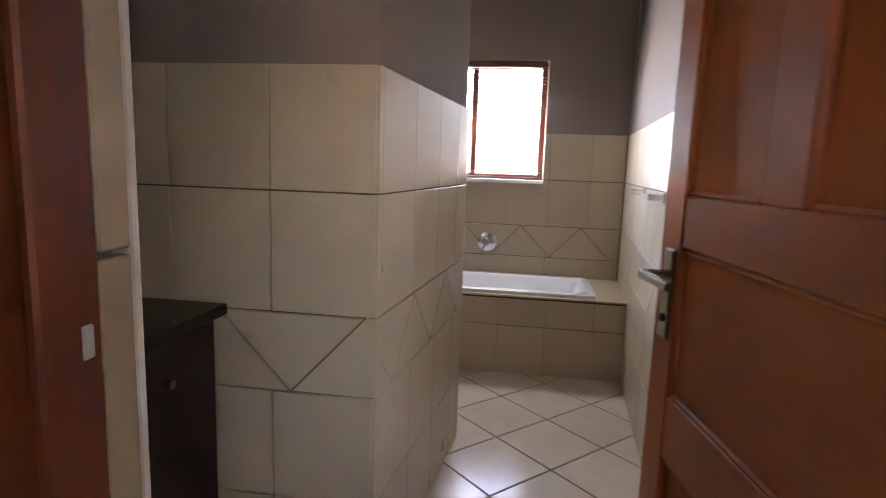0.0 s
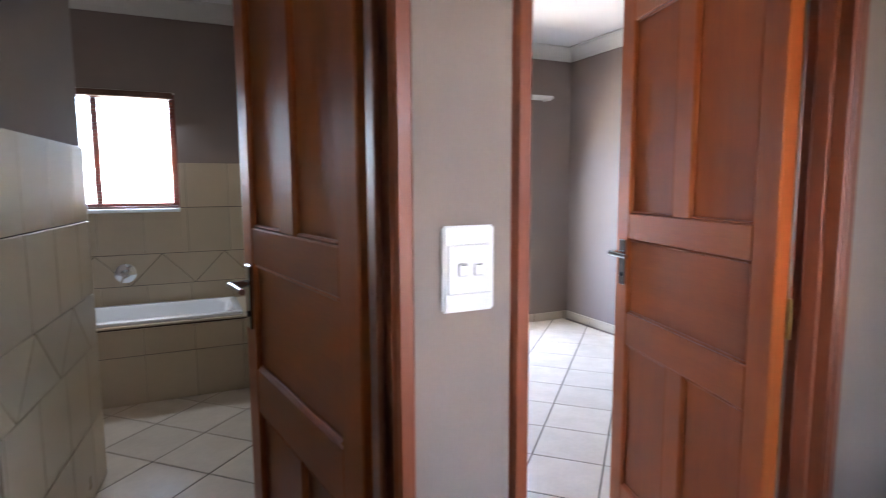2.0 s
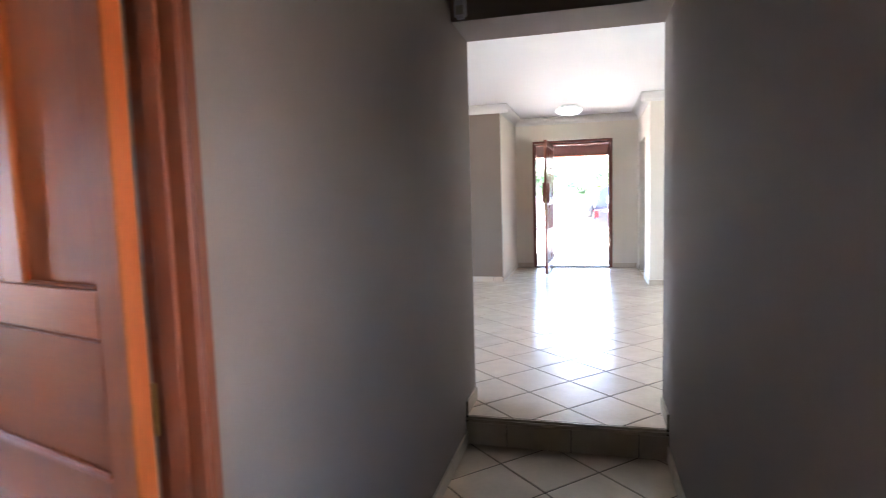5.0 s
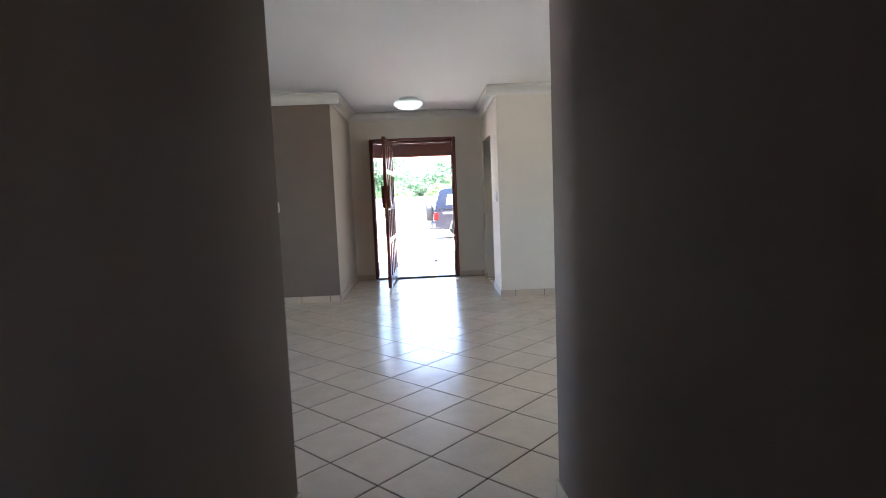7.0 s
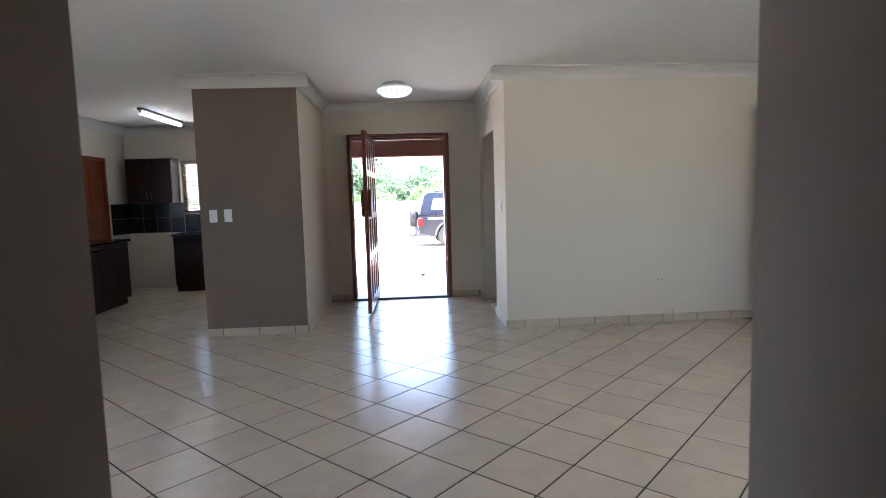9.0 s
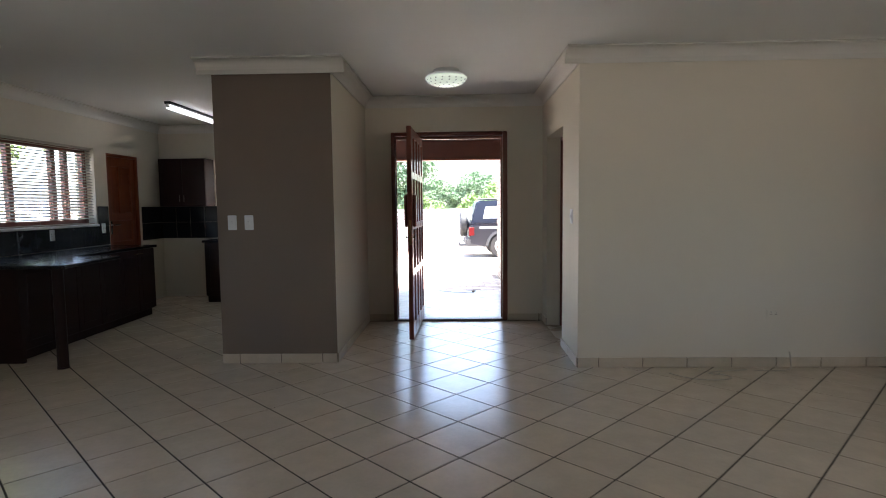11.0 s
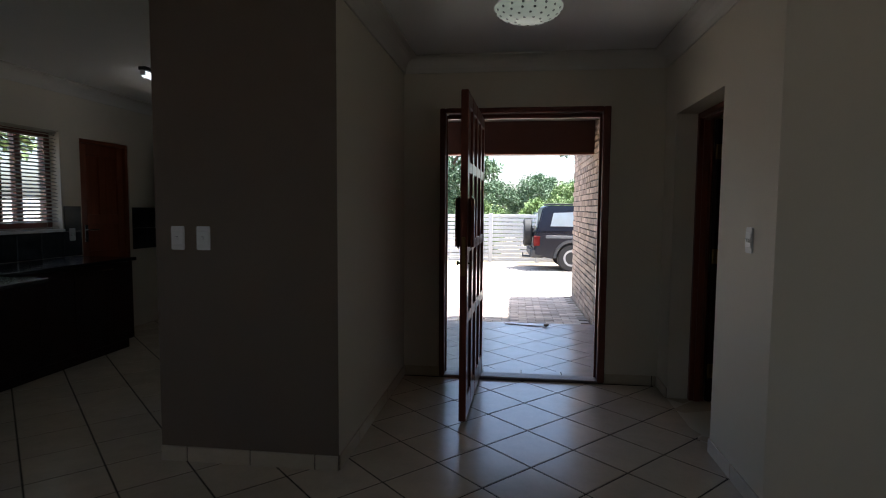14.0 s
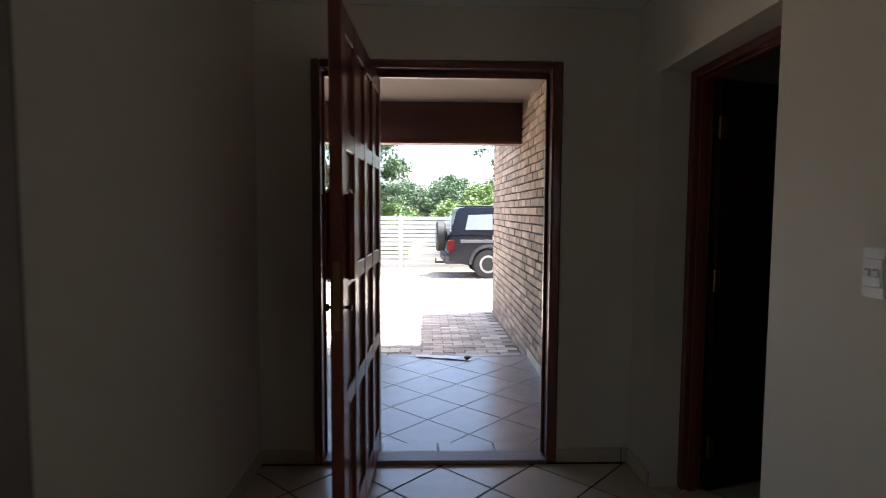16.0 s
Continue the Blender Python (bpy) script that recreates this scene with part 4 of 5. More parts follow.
def car(m):
    root = thing("car", m, "dark blue off-road car parked on the paved drive", "car")
    L = 4.5
    lower = [(0.0, 0.42), (0.02, 0.95), (0.06, 1.02), (2.9, 1.04), (4.2, 0.98), (4.45, 0.85), (L, 0.45), (4.4, 0.30), (4.05, 0.30), (3.98, 0.52), (3.8, 0.68), (3.55, 0.73), (3.3, 0.68), (3.12, 0.52), (3.05, 0.30), (1.46, 0.30), (1.39, 0.52), (1.21, 0.68), (0.97, 0.74), (0.73, 0.68), (0.55, 0.52), (0.48, 0.34)]
    bm = bmesh.new()
    prism(bm, lower, "y", 0.0, 1.74)
    bmesh.ops.bevel(bm, geom=[e for e in bm.edges if abs(e.verts[0].co.y - e.verts[1].co.y) < 1e-4], offset=0.035, segments=2, affect="EDGES")
    part("body", bm, CARPAINT, root, smooth=True)
    bm = bmesh.new()
    top = [(0.06, 1.0), (0.22, 1.62), (0.34, 1.68), (2.35, 1.68), (2.55, 1.62), (3.1, 1.03)]
    prism(bm, top, "y", 0.06, 1.68)
    for v in bm.verts:
        k = max(0, v.co.z - 1.03) / 0.65
        v.co.y += (0.87 - v.co.y) * 0.14 * k
    bmesh.ops.bevel(bm, geom=list(bm.edges), offset=0.03, segments=2, affect="EDGES")
    part("cabin", bm, CARPAINT, root, smooth=True)

    def glass(poly, y):
        bm = bmesh.new()
        vs = []
        for u, v in poly:
            k = max(0, v - 1.03) / 0.65
            yy = 0.06 + (0.81 * 0.14 * k) - 0.004
            vs.append(bm.verts.new((u, yy if y == 0 else 1.74 - yy, v)))
        bm.faces.new(vs)
        r = bmesh.ops.solidify(bm, geom=list(bm.faces), thickness=0.006)
        return bm
    for y in (0, 1):
        part("side_window", glass([(0.42, 1.16), (0.50, 1.50), (1.08, 1.52), (1.08, 1.16)], y), CARGLASS, root, "side window with the bright sky put into its pale colour")
        part("side_window", glass([(1.16, 1.10), (1.16, 1.58), (1.72, 1.58), (1.72, 1.10)], y), CARGLASS, root)
        part("side_window", glass([(1.80, 1.10), (1.80, 1.58), (2.34, 1.57), (2.72, 1.10)], y), CARGLASS, root)
    part("rear_window", boxed(0.075, 0.10, 0.28, 1.46, 1.12, 1.5, bevel=0.005, m=Matrix.Translation((0, 0, 0))), CARGLASS, root)
    part("rear_bumper", boxed(-0.10, 0.30, 0.02, 1.72, 0.36, 0.60, bevel=0.05, seg=3), CARTRIM, root, "dark grey rear bumper", smooth=True)
    part("front_bumper", boxed(4.3, 4.58, 0.02, 1.72, 0.36, 0.60, bevel=0.05, seg=3), CARTRIM, root, smooth=True)
    part("side_stripe", boxed(0.30, 4.1, -0.012, 0.01, 0.86, 0.93, bevel=0.004), STRIPE, root, "grey side moulding")
    for y in (-0.006, 1.62):
        part("tail_light", boxed(-0.012, 0.16, y, y + 0.126, 0.66, 0.92, bevel=0.015), RED, root, "red tail light")
    for y in (0.28, 1.44):
        bm = bmesh.new()
        cyl(bm, (0.35, y, 1.72), (2.3, y, 1.72), 0.016)
        for x in (0.45, 1.35, 2.2):
            cyl(bm, (x, y, 1.66), (x, y, 1.72), 0.014)
        part("roof_rail", bm, CARTRIM, root)
    tyre = [(0.20, -0.11), (0.33, -0.11), (0.36, -0.08), (0.36, 0.08), (0.33, 0.11), (0.20, 0.11)]
    rim = [(0.03, -0.075), (0.06, -0.07), (0.10, -0.055), (0.165, -0.07), (0.185, -0.112), (0.205, -0.118), (0.21, 0.118), (0.03, 0.09)]

    def wheel(c, axis_m):
        bm = bmesh.new()
        lathe(bm, tyre, 28, Matrix.Translation(c) @ axis_m)
        wh = part("wheel", bm, BLACKP, root, "black tyre with a silver rim", smooth=True)
        bm = bmesh.new()
        lathe(bm, rim, 20, Matrix.Translation(c) @ axis_m)
        part("rim", bm, RIM, wh, smooth=True)
    across = Matrix.Rotation(radians(90), 4, "X")
    for cx in (0.97, 3.55):
        bm = bmesh.new()
        ring = []
        for k in range(13):
            a = math.pi * k / 12
            ring.append([bm.verts.new((cx + math.cos(a) * r, y, 0.36 + math.sin(a) * r)) for r, y in ((0.40, 0.02), (0.40, -0.03), (0.47, -0.022), (0.47, 0.02))])
        for p, q in zip(ring, ring[1:]):
            for k in range(4):
                bm.faces.new((p[k], p[(k + 1) % 4], q[(k + 1) % 4], q[k]))
        part("wheel_arch", bm, CARTRIM, root, "dark plastic wheel arch flare")
    for x in (0.97, 3.55):
        for y in (0.12, 1.62):
            wheel(Vector((x, y, 0.36)), across)
    wheel(Vector((-0.13, 0.80, 0.98)), Matrix.Rotation(radians(90), 4, "Y"))
    part("spare_carrier", boxed(-0.04, 0.03, 0.72, 0.88, 0.86, 1.10, bevel=0.01), CARTRIM, root)
    bm = bmesh.new()
    cyl(bm, (-0.26, 0.62, 0.36), (0.0, 0.62, 0.36), 0.025)
    cyl(bm, (-0.26, 0.62, 0.34), (-0.26, 0.62, 0.45), 0.022)
    part("tow_hitch", bm, CARTRIM, root)
    return root


car(pose(0.45, 17.2, ground_z(17.4) - 0.01, 0, 0, 2) @ Matrix.Diagonal((1.0, 1.0, 1.03, 1)))


# ---- trees ----
def tree(name, x, y, height, spread, low, seed, leaf, label, leaves=5200, size=0.16):
    """A tapered trunk, limbs, and a crown of clumps of small leaves with gaps."""
    rnd = random.Random(seed)
    root = thing(name, (x, y, ground_z(y) - 0.05), label, name, "garden trees and shrubs")
    bm = bmesh.new()
    r0 = 0.035 * height
    fork = height * (low + 0.12)
    cyl(bm, (0, 0, 0), (0.1 * rnd.uniform(-1, 1), 0.1, fork), r0, r0 * 0.65, 10)
    tips = []
    for i in range(9):
        a = i * 2.4 + rnd.uniform(-0.4, 0.4)
        d = spread * rnd.uniform(0.35, 0.8)
        tip = Vector((math.cos(a) * d, math.sin(a) * d, height * rnd.uniform(low + 0.25, 0.9)))
        cyl(bm, (0, 0.05, fork * rnd.uniform(0.7, 0.98)), tip, r0 * 0.4, r0 * 0.1, 7)
        tips.append(tip)
    part("trunk", bm, BARK, root)
    clumps = []
    for i in range(64):
        a, u = rnd.uniform(0, math.tau), rnd.uniform(0, 1) ** 0.5
        z = rnd.uniform(low, 1.0)
        fat = math.sin(math.pi * min(1, max(0.08, (z - low) / (1 - low)) * 0.8 + 0.14))
        clumps.append((Vector((math.cos(a) * u * spread * fat, math.sin(a) * u * spread * fat, z * height)), spread * rnd.uniform(0.11, 0.26)))
    clumps += [(t, spread * 0.25) for t in tips]
    verts, faces = [], []
    for i in range(leaves):
        c, r = clumps[i % len(clumps)]
        d = Vector((rnd.gauss(0, 1), rnd.gauss(0, 1), rnd.gauss(0, 0.8)))
        p = c + d.normalized() * r * rnd.uniform(0.35, 1.08)
        q = Euler((rnd.uniform(-1.2, 1.2), rnd.uniform(-1.2, 1.2), rnd.uniform(0, 6.28))).to_matrix()
        s = size * rnd.uniform(0.6, 1.3)
        k = len(verts)
        for u, v, w in ((-s, 0, 0), (-s * 0.1, -s * 0.45, s * 0.12), (s, 0, 0), (-s * 0.1, s * 0.45, s * 0.12)):
            verts.append(p + q @ Vector((u, v, w)))
        faces.append((k, k + 1, k + 2, k + 3))
    me = bpy.data.meshes.new("crown")
    me.from_pydata([tuple(v) for v in verts], [], faces)
    me.materials.append(leaf)
    crown = new("crown", me)
    crown.parent = root
    tagged(crown, kind="stuff")
    return root


FAR = "dark green broad-leaved tree well behind the fence"
tree("tree", -3.1, 22.6, 6.2, 2.3, 0.30, 1, LEAF_A, "large dark green leafy tree behind the white fence", 24000, 0.075)
tree("tree", -1.7, 39, 3.3, 2.4, 0.0, 2, LEAF_A, FAR, 28500, 0.075)
tree("tree", 1.0, 41, 3.75, 2.6, 0.0, 3, LEAF_A, FAR, 30400, 0.075)
tree("tree", 2.4, 44, 3.9, 1.5, 0.1, 14, LEAF_A, FAR, 15200, 0.075)
tree("tree", -4.6, 42, 2.9, 2.4, 0.0, 4, LEAF_A, FAR, 22800, 0.075)
tree("tree", 4.4, 42, 3.5, 2.4, 0.0, 15, LEAF_A, FAR, 22800, 0.075)
tree("shrub", -1.35, 23, 1.85, 1.1, 0.0, 5, LEAF_B, "bright green shrub behind the white fence", 12000, 0.05)
tree("shrub", 0.85, 24.5, 2.0, 1.1, 0.0, 6, LEAF_B, "bright green feathery bush behind the white fence", 13000, 0.05)
tree("tree", 2.1, 26, 2.6, 1.35, 0.0, 7, LEAF_B, "bright green feathery tree behind the white fence", 16000, 0.055)
tree("tree", 2.95, 22.0, 5.6, 1.7, 0.5, 8, LEAF_A, "tall thin-leaved tree beside the garage", 4200, 0.07)
tree("tree", -7.5, 30, 4.0, 2.6, 0.0, 9, LEAF_A, FAR, 9000, 0.14)
tree("tree", 7.0, 34, 4.2, 2.8, 0.0, 10, LEAF_A, FAR, 9000, 0.14)
tree("shrub", -7.6, 7.0, 1.4, 1.2, 0.0, 11, LEAF_B, "bright green shrub outside the kitchen window", 4500, 0.11)
tree("tree", -9.0, 10.2, 4.8, 2.2, 0.42, 12, LEAF_B, "leafy garden tree outside the kitchen window", 9000, 0.10)
wall("wall_garden", "x", -11.0, -10.8, -8, 16, -0.4, 1.5, FENCE, "pale boundary wall of the garden")

# ---- tiles and bricks ----
def clip(poly, a, b, c):
    """The part of a flat polygon where a*x + b*y >= c."""
    out = []
    for (x0, y0), (x1, y1) in zip(poly, poly[1:] + poly[:1]):
        d0, d1 = a * x0 + b * y0 - c, a * x1 + b * y1 - c
        if d0 >= 0:
            out.append((x0, y0))
        if (d0 >= 0) != (d1 >= 0):
            k = d0 / (d0 - d1)
            out.append((x0 + (x1 - x0) * k, y0 + (y1 - y0) * k))
    return out


def slab_mesh(name, poly, thick, material, ch=0.003):
    """A flat piece with softened upper edges, its top at height 0."""
    cx, cy = sum(p[0] for p in poly) / len(poly), sum(p[1] for p in poly) / len(poly)
    inner = [(x + (cx - x) * ch * 4, y + (cy - y) * ch * 4) for x, y in poly]
    k = len(poly)
    verts = [(x, y, -thick) for x, y in poly] + [(x, y, -ch * 0.7) for x, y in poly] + [(x, y, 0) for x, y in inner]
    faces = [tuple(range(2 * k, 3 * k))]
    for r in (0, k):
        faces += [(r + i, r + (i + 1) % k, r + k + (i + 1) % k, r + k + i) for i in range(k)]
    me = bpy.data.meshes.new(name)
    me.from_pydata(verts, [], faces)
    me.materials.append(material)
    return me


def diagonal_tiles(floor, inside, near, z, pitch, u0, v0, joint, material, rest_material, limits, lo, hi, rest_name, rest_label, turn=45.0):
    """Square tiles laid at an angle to the walls; the ones near the walk are pieces, the others one mesh."""
    h = (pitch - joint) / 2
    ca, sa = math.cos(radians(turn)), math.sin(radians(turn))
    square = [(du * ca - dv * sa, du * sa + dv * ca) for du, dv in ((-h, -h), (h, -h), (h, h), (-h, h))]
    shared = slab_mesh("tile", square, 0.012, material)
    rv, rf = [], []
    for i in range(lo[0], hi[0]):
        for j in range(lo[1], hi[1]):
            u, v = u0 + i * pitch, v0 + j * pitch
            cx, cy = u * ca - v * sa, u * sa + v * ca
            if not inside(cx, cy):
                continue
            poly = [(cx + x, cy + y) for x, y in square]
            cut = poly
            for lim in limits(cx, cy):
                cut = clip(cut, *lim)
            if len(cut) < 3:
                continue
            whole = cut == poly
            jig = Euler((random.uniform(-0.0022, 0.0022), random.uniform(-0.0022, 0.0022), 0))
            if near(cx, cy):
                me = shared if whole else slab_mesh("tile", [(x - cx, y - cy) for x, y in cut], 0.012, material)
                o = new("tile", me)
                o.parent, o.location = floor, (cx, cy, z)
                if whole:
                    o.rotation_euler = jig
            else:
                src = slab_mesh("t", [(x - cx, y - cy) for x, y in cut], 0.012, material)
                k = len(rv)
                rv += [tuple(jig.to_matrix() @ w.co + Vector((cx, cy, z))) for w in src.vertices]
                rf += [tuple(k + a for a in p.vertices) for p in src.polygons]
                bpy.data.meshes.remove(src)
    if rf:
        me = bpy.data.meshes.new(rest_name)
        me.from_pydata(rv, [], rf)
        me.materials.append(rest_material)
        o = new(rest_name, me)
        o.parent = floor
        tagged(o, rest_label, kind="stuff")


objs = bpy.data.objects


def in_upper(x, y):
    if x < -1.7:
        return -4.4 < x and 0.2 < y < 8.8
    if -1.0 < x < 1.16 and y >= 4.9:
        return y < 7.0
    if 1.16 <= x and 5.1 < y:
        return x < 3.2 and y < 6.9
    return -1.75 < x < 5.5 and -0.26 < y < 5.45


def upper_limits(x, y):
    lims = [(0, -1, -6.80)] if -1 < x < 1.2 and y > 6 else []
    if -0.64 < x < 0.94:
        return lims + [(0, 1, 0.228)]
    return lims + [(0, 1, 0.33)]


diagonal_tiles(objs["floor_living"], in_upper, lambda x, y: -1.6 < x < 2.4 and 0.0 < y < 7, 0.0, 0.346, 0.422 + 0.173, 0.170 + 0.173, 0.008,
               TILE, TILE_REST, upper_limits, (-14, -14), (32, 32), "tile_field", "beige glazed tiles laid diagonally with dark joints", 46.17)


def in_lower(x, y):
    return -4.4 < x < 0.85 and -4.95 < y < 0.45


diagonal_tiles(objs["floor_lower"], in_lower, lambda x, y: -3.7 < x < 0.9 and -4.0 < y < 0.3, FL, 0.352, 0.07, 0.302, 0.007,
               TILE, TILE_REST, lambda x, y: [(0, -1, -0.212), (-1, 0, -0.80)], (-26, -18), (8, 14), "tile_field", "beige glazed tiles laid diagonally with brown joints")
diagonal_tiles(objs["floor_porch"], lambda x, y: -3.3 < x < 1.0 and 6.9 < y < 9.35, lambda x, y: True, -0.02, 0.352, 0.141 + 0.176, 0.252 + 0.176, 0.0045,
               PTILE, PTILE, lambda x, y: [(0, 1, 7.064), (0, -1, -9.08), (-1, 0, -0.925), (1, 0, -1.645)], (-2, -2), (32, 32), "tile_field", "grey porch tiles", 46.5)
edge_me = mesh_of("edge_tile", boxed(-0.174, 0.174, -0.038, 0.038, -0.012, 0, bevel=0.003), PTILE)
for i in range(7):
    o = new("edge_tile", edge_me)
    o.parent, o.location = objs["floor_porch"], (0.75 - i * 0.353, 9.123, -0.02)

# step up into the living room
step = thing("step", (0, 0, 0), "tiled step with a rounded nosing up to the living room", "step", kind="structure")
part("core", boxed(-0.388, 0.688, 0.222, 0.33, FL, -0.013), GROUT_IN, step)
for i in range(4):
    a = -0.388 + i * 0.35 - 0.12
    b = min(a + 0.346, 0.688)
    a = max(a, -0.388)
    part("riser_tile", boxed(a, b, 0.210, 0.222, FL, -0.036, bevel=0.002), SKIRT, step)
part("nosing", boxed(-0.388, 0.688, 0.196, 0.228, -0.034, 0.001, bevel=0.012, seg=4), SKIRT, step, "rounded beige nosing strip", smooth=True)


def skirting(name, axis, at, side, b0, b1, z, h=0.078, length=0.35, off=0.0, label="beige tile skirting along the wall"):
    root = thing(name, (0, 0, 0), label, "skirting", kind="structure")
    k0, k1 = (at, at + 0.006) if side > 0 else (at - 0.006, at)
    part("joint_bed", boxed(k0, k1, b0, b1, z, z + h - 0.002) if axis == "x" else boxed(b0, b1, k0, k1, z, z + h - 0.002), GROUT_IN, root)
    x = b0 - off
    while x < b1 - 0.004:
        u, v = max(x, b0), min(x + length - 0.006, b1)
        if v - u > 0.01:
            a0, a1 = (at, at + side * 0.011) if side > 0 else (at - 0.011, at)
            part("tile", boxed(a0, a1, u, v, z, z + h, bevel=0.002) if axis == "x" else boxed(u, v, a0, a1, z, z + h, bevel=0.002), SKIRT, root)
        x += length
    return root


skirting("baseboard_living_north", "y", 4.976, -1, 1.06, 4.25, 0, off=0.18)
skirting("baseboard_pillar", "y", 5.136, -1, -1.88, -0.91, 0, off=0.2)
skirting("baseboard_pillar_east", "x", -0.91, 1, 5.146, 6.83, 0)
skirting("baseboard_front_west", "y", 6.83, -1, -0.898, -0.605, 0)
skirting("baseboard_front_east", "y", 6.83, -1, 0.67, 1.048, 0)
skirting("baseboard_entrance_east", "x", 1.06, -1, 4.976, 5.65, 0)
skirting("baseboard_entrance_north", "x", 1.06, -1, 6.55, 6.818, 0)
skirting("baseboard_opening_west", "x", -0.39, 1, 0.23, 0.50, 0)
skirting("baseboard_opening_east", "x", 0.69, -1, 0.23, 0.50, 0)
skirting("baseboard_corridor_west", "x", -0.39, 1, -1.915, 0.208, FL)
skirting("baseboard_corridor_east", "x", 0.69, -1, -4.9, 0.208, FL)
skirting("baseboard_switch_strip", "x", -0.39, 1, -2.97, -2.815, FL)
skirting("baseboard_bedroom_west", "x", -4.236, 1, -2.58, 0.267, FL)
skirting("baseboard_bedroom_north", "y", 0.267, -1, -4.22, -0.53, FL)
skirting("baseboard_living_south", "y", 0.50, 1, -4.2, -0.39, 0)
skirting("baseboard_garage", "x", 0.92, -1, 7.06, 9.1, -0.02)


# ---- bathroom wall tiles ----
def wall_tiles(name, axis, at, side, b0, b1, rows, joints, label, skip=None, zigzag=None, shift=0.0, th=0.010, gv=0.0025):
    """Glazed tiles on a wall face: rows of (z0, z1), joints a tile's width; the zigzag row is cut in triangles."""
    root = thing(name, (0, 0, 0), label, "wall tiles", kind="structure")
    g = 0.0025

    def put(poly, nm="tile"):
        bm = bmesh.new()
        prism(bm, poly, axis, at + side * 0.001, at + side * th)
        bmesh.ops.bevel(bm, geom=[e for e in bm.edges if all(abs((v.co.x if axis == "x" else v.co.y) - (at + side * th)) < 1e-5 for v in e.verts)], offset=0.0018, segments=1, affect="EDGES")
        part(nm, bm, WTILE, root)
    for r, (z0, z1) in enumerate(rows):
        if r == zigzag:
            w = joints * 1.46
            x = b0 - shift - w
            while x < b1:
                for tri in ([(x, z1), (x + w, z1), (x + w / 2, z0)], [(x + w / 2, z0), (x + w, z1), (x + w * 1.5, z0)]):
                    c = clip(clip([tuple(p) for p in tri], 1, 0, b0), -1, 0, -b1)
                    if len(c) < 3:
                        continue
                    mx_ = sum(p[0] for p in c) / len(c)
                    mz_ = sum(p[1] for p in c) / len(c)
                    c = [(p[0] + (mx_ - p[0]) * 0.022, p[1] + (mz_ - p[1]) * 0.026) for p in c]
                    area = abs(sum(p[0] * q[1] - q[0] * p[1] for p, q in zip(c, c[1:] + c[:1]))) / 2
                    if area > 2e-4:
                        put(c)
                x += w
            continue
        x = b0 - shift
        while x < b1 - 0.006:
            u, v = max(x, b0) + gv, min(x + joints, b1) - gv
            if v - u > 0.012:
                cells = [(u, v, z0 + g, z1 - g)]
                if skip:
                    s0, s1, t0, t1 = skip
                    cells2 = []
                    for a, b, c, d in cells:
                        if b <= s0 or a >= s1 or d <= t0 or c >= t1:
                            cells2.append((a, b, c, d))
                            continue
                        if a < s0:
                            cells2.append((a, s0, c, d))
                        if b > s1:
                            cells2.append((s1, b, c, d))
                        if c < t0 - 0.006:
                            cells2.append((max(a, s0), min(b, s1), c, t0))
                        if d > t1 + 0.006:
                            cells2.append((max(a, s0), min(b, s1), t1, d))
                    cells = cells2
                for a, b, c, d in cells:
                    if b - a > 0.01 and d - c > 0.01:
                        put([(a, c), (b, c), (b, d), (a, d)])
            x += joints
    return root


ROWS_B = [(FL, 0.155), (0.155, 0.478), (0.478, 0.706), (0.706, 1.041), (1.041, 1.37)]
for nm, a in (("tile_bed_partition_east", (-1.534, -1.530, -4.9, -3.785, FL, 1.365)), 
              ("tile_bed_west", (-4.236, -4.232, -4.9, -2.70, FL, 1.03)), ("tile_bed_west_upper", (-4.236, -4.232, -3.28, -2.70, 1.03, 1.365))):
    solid(nm, boxed(*a), GROUT_IN, "brown grout between the bathroom wall tiles", "grout")
wall_tiles("wall_tiles_partition_east", "x", -1.531, 1, -4.60, -3.776, ROWS_B, 0.293, "beige glazed wall tiles with a zigzag border", zigzag=2, shift=0.06)
pn_t = wall_tiles("wall_tiles_partition_north", "y", 0.004, 1, -1.10, 0.0, ROWS_B, 0.293, "beige glazed wall tiles with a zigzag border", zigzag=2, shift=0.1, gv=0.0012)
part("grout", boxed(-1.09, -0.01, 0, 0.005, FL, 1.365), GROUT_IN, pn_t)
pn_t.matrix_world = pose(-1.5245, -3.788, 0, 0, 0, -5.95)
wall_tiles("wall_tiles_west", "x", -4.233, 1, -4.60, -2.712, [(0.33, 0.478), (0.478, 0.706), (0.706, 1.041), (1.041, 1.37)], 0.293, "beige glazed wall tiles above the bathtub", skip=(-4.05, -3.28, 1.03, 1.87), zigzag=1, shift=0.1, gv=0.0010)
nt_t = wall_tiles("wall_tiles_north", "y", -0.004, -1, 0.015, 3.2, ROWS_B, 0.293, "beige glazed wall tiles behind the towel rail", zigzag=2, gv=0.0010)
part("grout", boxed(0, 3.2, -0.005, 0, FL, 1.365), GROUT_IN, nt_t)
nt_t.matrix_world = pose(-4.236, -2.691, 0, 0, 0, -4.0)
wall_tiles("bath_front_tiles", "x", -3.530, 1, -4.60, -2.712, [(FL, 0.145), (0.145, 0.318)], 0.293, "beige glazed tiles on the front of the bath surround", shift=0.1, gv=0.0010)
dk = thing("bath_deck_tiles", (0, 0, 0), "beige tiles on the rim of the bath surround", "wall tiles", kind="structure")
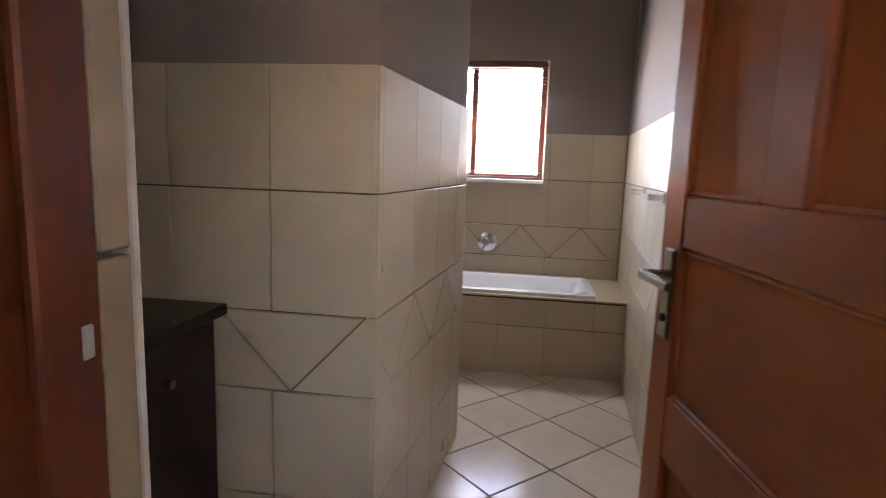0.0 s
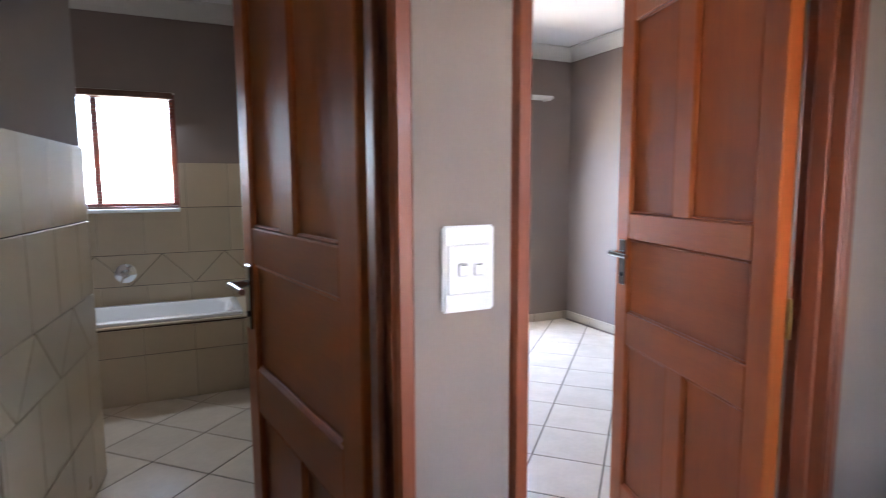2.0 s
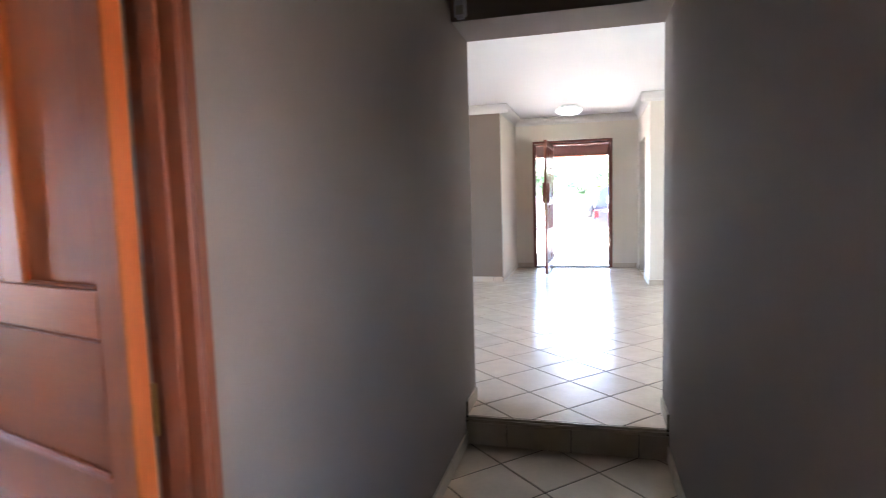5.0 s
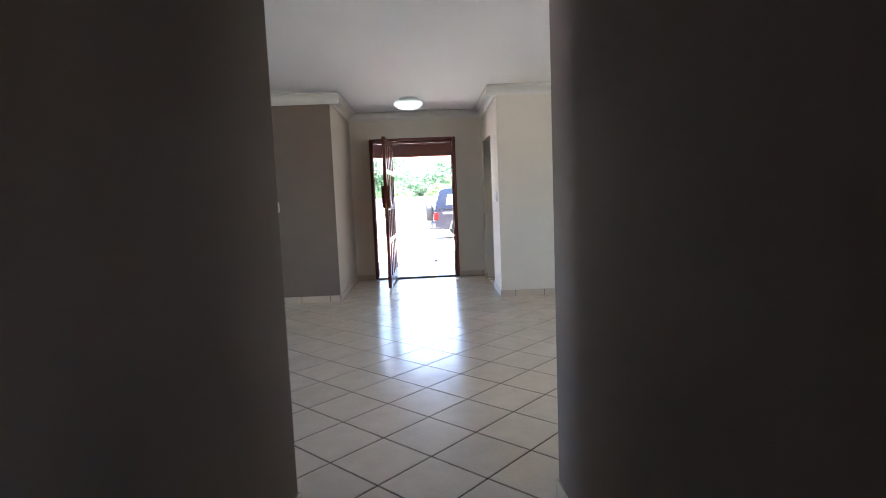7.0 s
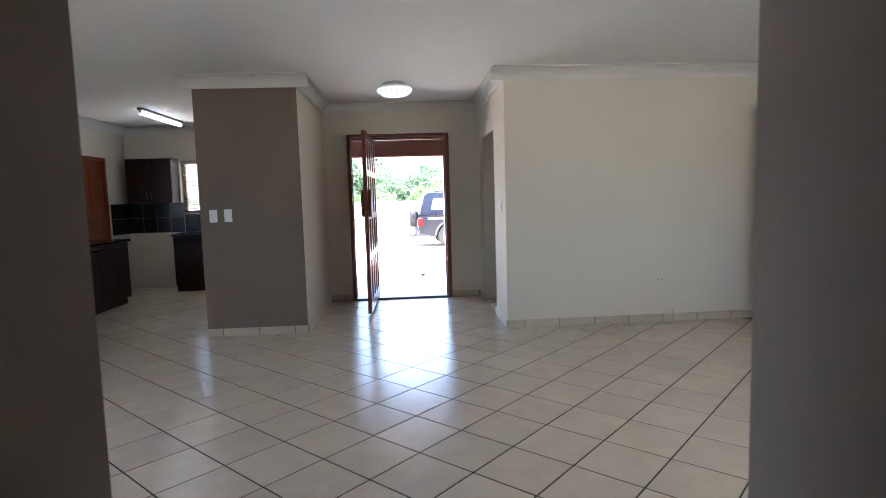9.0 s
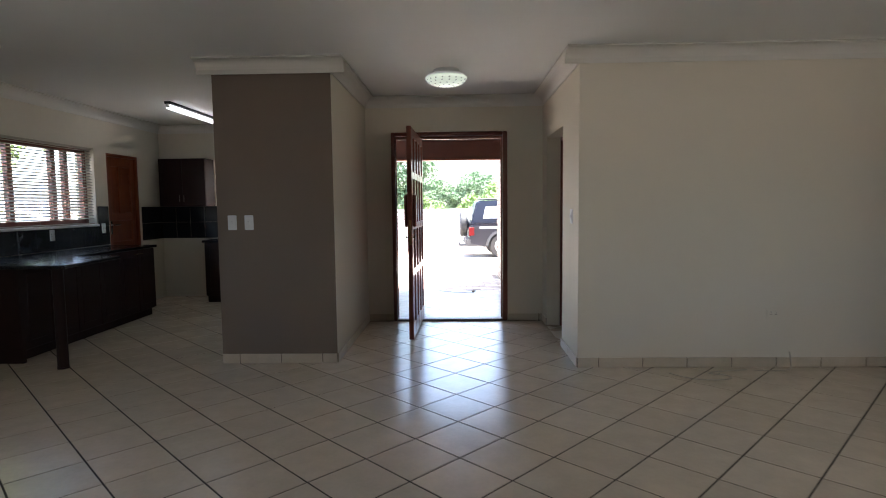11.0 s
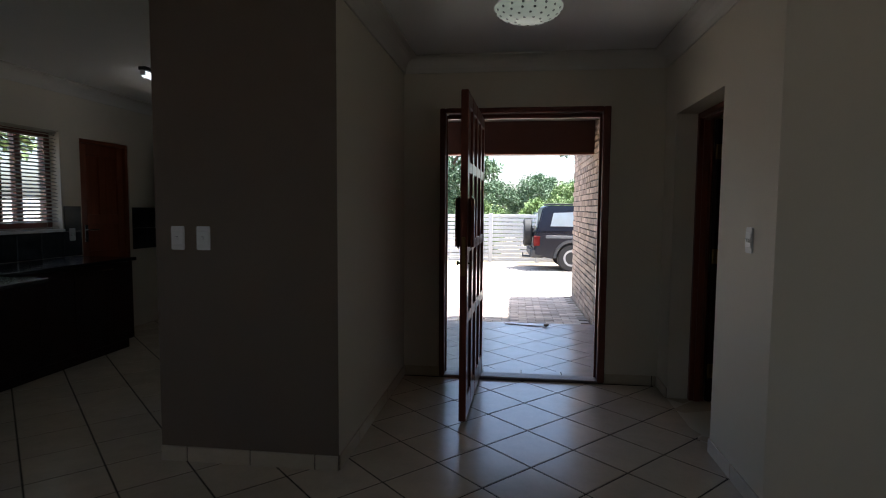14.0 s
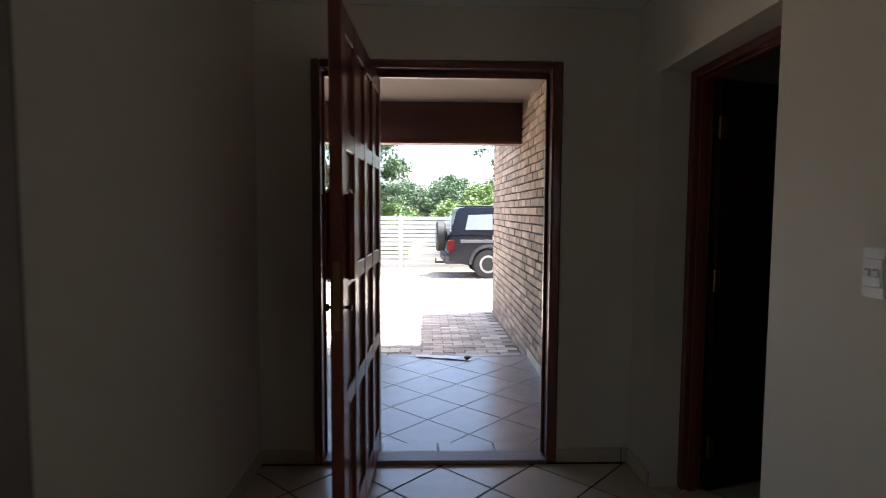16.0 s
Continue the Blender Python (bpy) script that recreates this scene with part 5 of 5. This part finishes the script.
for a in ((-4.22, -3.52, -2.935, -2.712), (-3.60, -3.52, -3.24, -2.939), (-3.60, -3.52, -3.54, -3.243), (-3.60, -3.52, -3.84, -3.543), (-3.60, -3.52, -4.6, -3.843), (-4.22, -4.13, -3.4, -2.939), (-4.22, -4.13, -4.6, -3.403)):
    part("tile", boxed(*a, 0.326, 0.338, bevel=0.003), WTILE, dk)
rv = thing("reveal_tiles", (0, 0, 0), "beige tiles on the wall edge behind the door frame, with a white trim strip", "wall tiles", kind="structure")
for z0, z1 in ROWS_B[:2] + [(0.478, 1.041), (1.041, 1.37), (1.37, 1.70), (1.70, 1.90)]:
    part("tile", boxed(-0.534, -0.497, -3.765, -3.732, z0 + 0.003, z1 - 0.003, bevel=0.002), WTILE, rv)
part("trim", boxed(-0.541, -0.534, -3.765, -3.728, FL, 1.90, bevel=0.002), TRIM, rv, "thin white plastic edge trim")

# ---- kitchen splashback ----
sp = thing("splashback", (0, 0, 0), "black glazed splashback tiles above the worktop", "wall tiles", kind="structure")
for y in [4.7 + i * 0.25 for i in range(11)]:
    part("tile", boxed(-4.238, -4.230, y, min(y + 0.247, 7.42), 0.865, 1.098, bevel=0.002), SPLASH, sp)
for y in (4.7, 4.95, 5.2):
    part("tile", boxed(-4.238, -4.230, y, min(y + 0.247, 5.425), 1.10, 1.338, bevel=0.002), SPLASH, sp)
part("tile", boxed(-4.238, -4.230, 7.215, 7.42, 1.10, 1.338, bevel=0.002), SPLASH, sp)
for z0, z1 in ((0.865, 1.098), (1.10, 1.328)):
    for i in range(4):
        part("tile", boxed(-4.236 + i * 0.21, -4.236 + i * 0.21 + 0.206, 8.690, 8.698, z0, z1, bevel=0.002), SPLASH, sp)
    part("tile", boxed(-4.238, -4.230, 8.16, 8.40, z0, z1, bevel=0.002), SPLASH, sp)
    part("tile", boxed(-4.238, -4.230, 8.403, 8.688, z0, z1, bevel=0.002), SPLASH, sp)
for i in range(5):
    part("tile", boxed(-3.39 + i * 0.26, -3.39 + i * 0.26 + 0.256, 8.690, 8.698, 0.865, 1.14, bevel=0.002), SPLASH, sp)

# ---- face bricks of the garage wall ----
gw = objs["garage_wall"]
brick_me = [mesh_of("brick", boxed(-0.017, 0.02, -0.103, 0.103, -0.032, 0.032, bevel=0.004), BRICK) for _ in range(2)]
rest = bmesh.new()
count = 0
for c in range(40):
    z = -0.292 + c * 0.078
    for k in range(24):
        y = 7.17 + k * 0.226 + (0.113 if c % 2 else 0)
        if y > 12.0:
            continue
        dx, dz, tw = random.uniform(-0.003, 0.003), random.uniform(-0.002, 0.002), random.uniform(-0.6, 0.6)
        if 8.1 < y < 10.3 and -0.1 < z < 2.3 and count < 300:
            count += 1
            o = new("brick", brick_me[k % 2])
            o.parent, o.location, o.rotation_euler = gw, (0.932 + dx, y, z + dz), (radians(tw), 0, 0)
        else:
            box(rest, 0.915 + dx, 0.95, y - 0.104, y + 0.104, z - 0.033 + dz, z + 0.033 + dz)
o = part("brick_field", rest, BRICK_REST, gw, "brown face bricks")
tagged(o, kind="stuff")

# ---- drive pavers ----
drive = tagged(new("driveway"), "brick paved driveway in front of the porch", "driveway", "", "structure")
paver_me = mesh_of("paver", boxed(-0.108, 0.108, -0.052, 0.052, -0.05, 0, bevel=0.007), PAVER)
rv2, rf2 = [], []
for r in range(86):
    y = 9.22 + r * 0.109
    for k in range(26):
        x = 0.80 - k * 0.222 - (0.111 if r % 2 else 0)
        if y > 12.2:
            x += 1.8
        zz = ground_z(y) + 0.012 + random.uniform(-0.004, 0.004)
        tw = radians(random.uniform(-2.5, 2.5))
        if r < 22 and k < 13:
            o = new("paver", paver_me)
            o.parent, o.location, o.rotation_euler = drive, (x, y, zz), (random.uniform(-0.02, 0.02), random.uniform(-0.02, 0.02), tw)
        else:
            b = len(rv2)
            for sx, sy in ((-1, -1), (1, -1), (1, 1), (-1, 1)):
                rv2.append((x + sx * 0.107, y + sy * 0.051, zz - 0.05))
            for sx, sy in ((-1, -1), (1, -1), (1, 1), (-1, 1)):
                rv2.append((x + sx * 0.103, y + sy * 0.047, zz))
            rf2 += [(b + 4, b + 5, b + 6, b + 7)] + [(b + i, b + (i + 1) % 4, b + 4 + (i + 1) % 4, b + 4 + i) for i in range(4)]
me = bpy.data.meshes.new("paver_field")
me.from_pydata(rv2, [], rf2)
me.materials.append(PAVER_REST)
o = new("paver_field", me)
o.parent = drive
tagged(o, "pinkish clay pavers", kind="stuff")
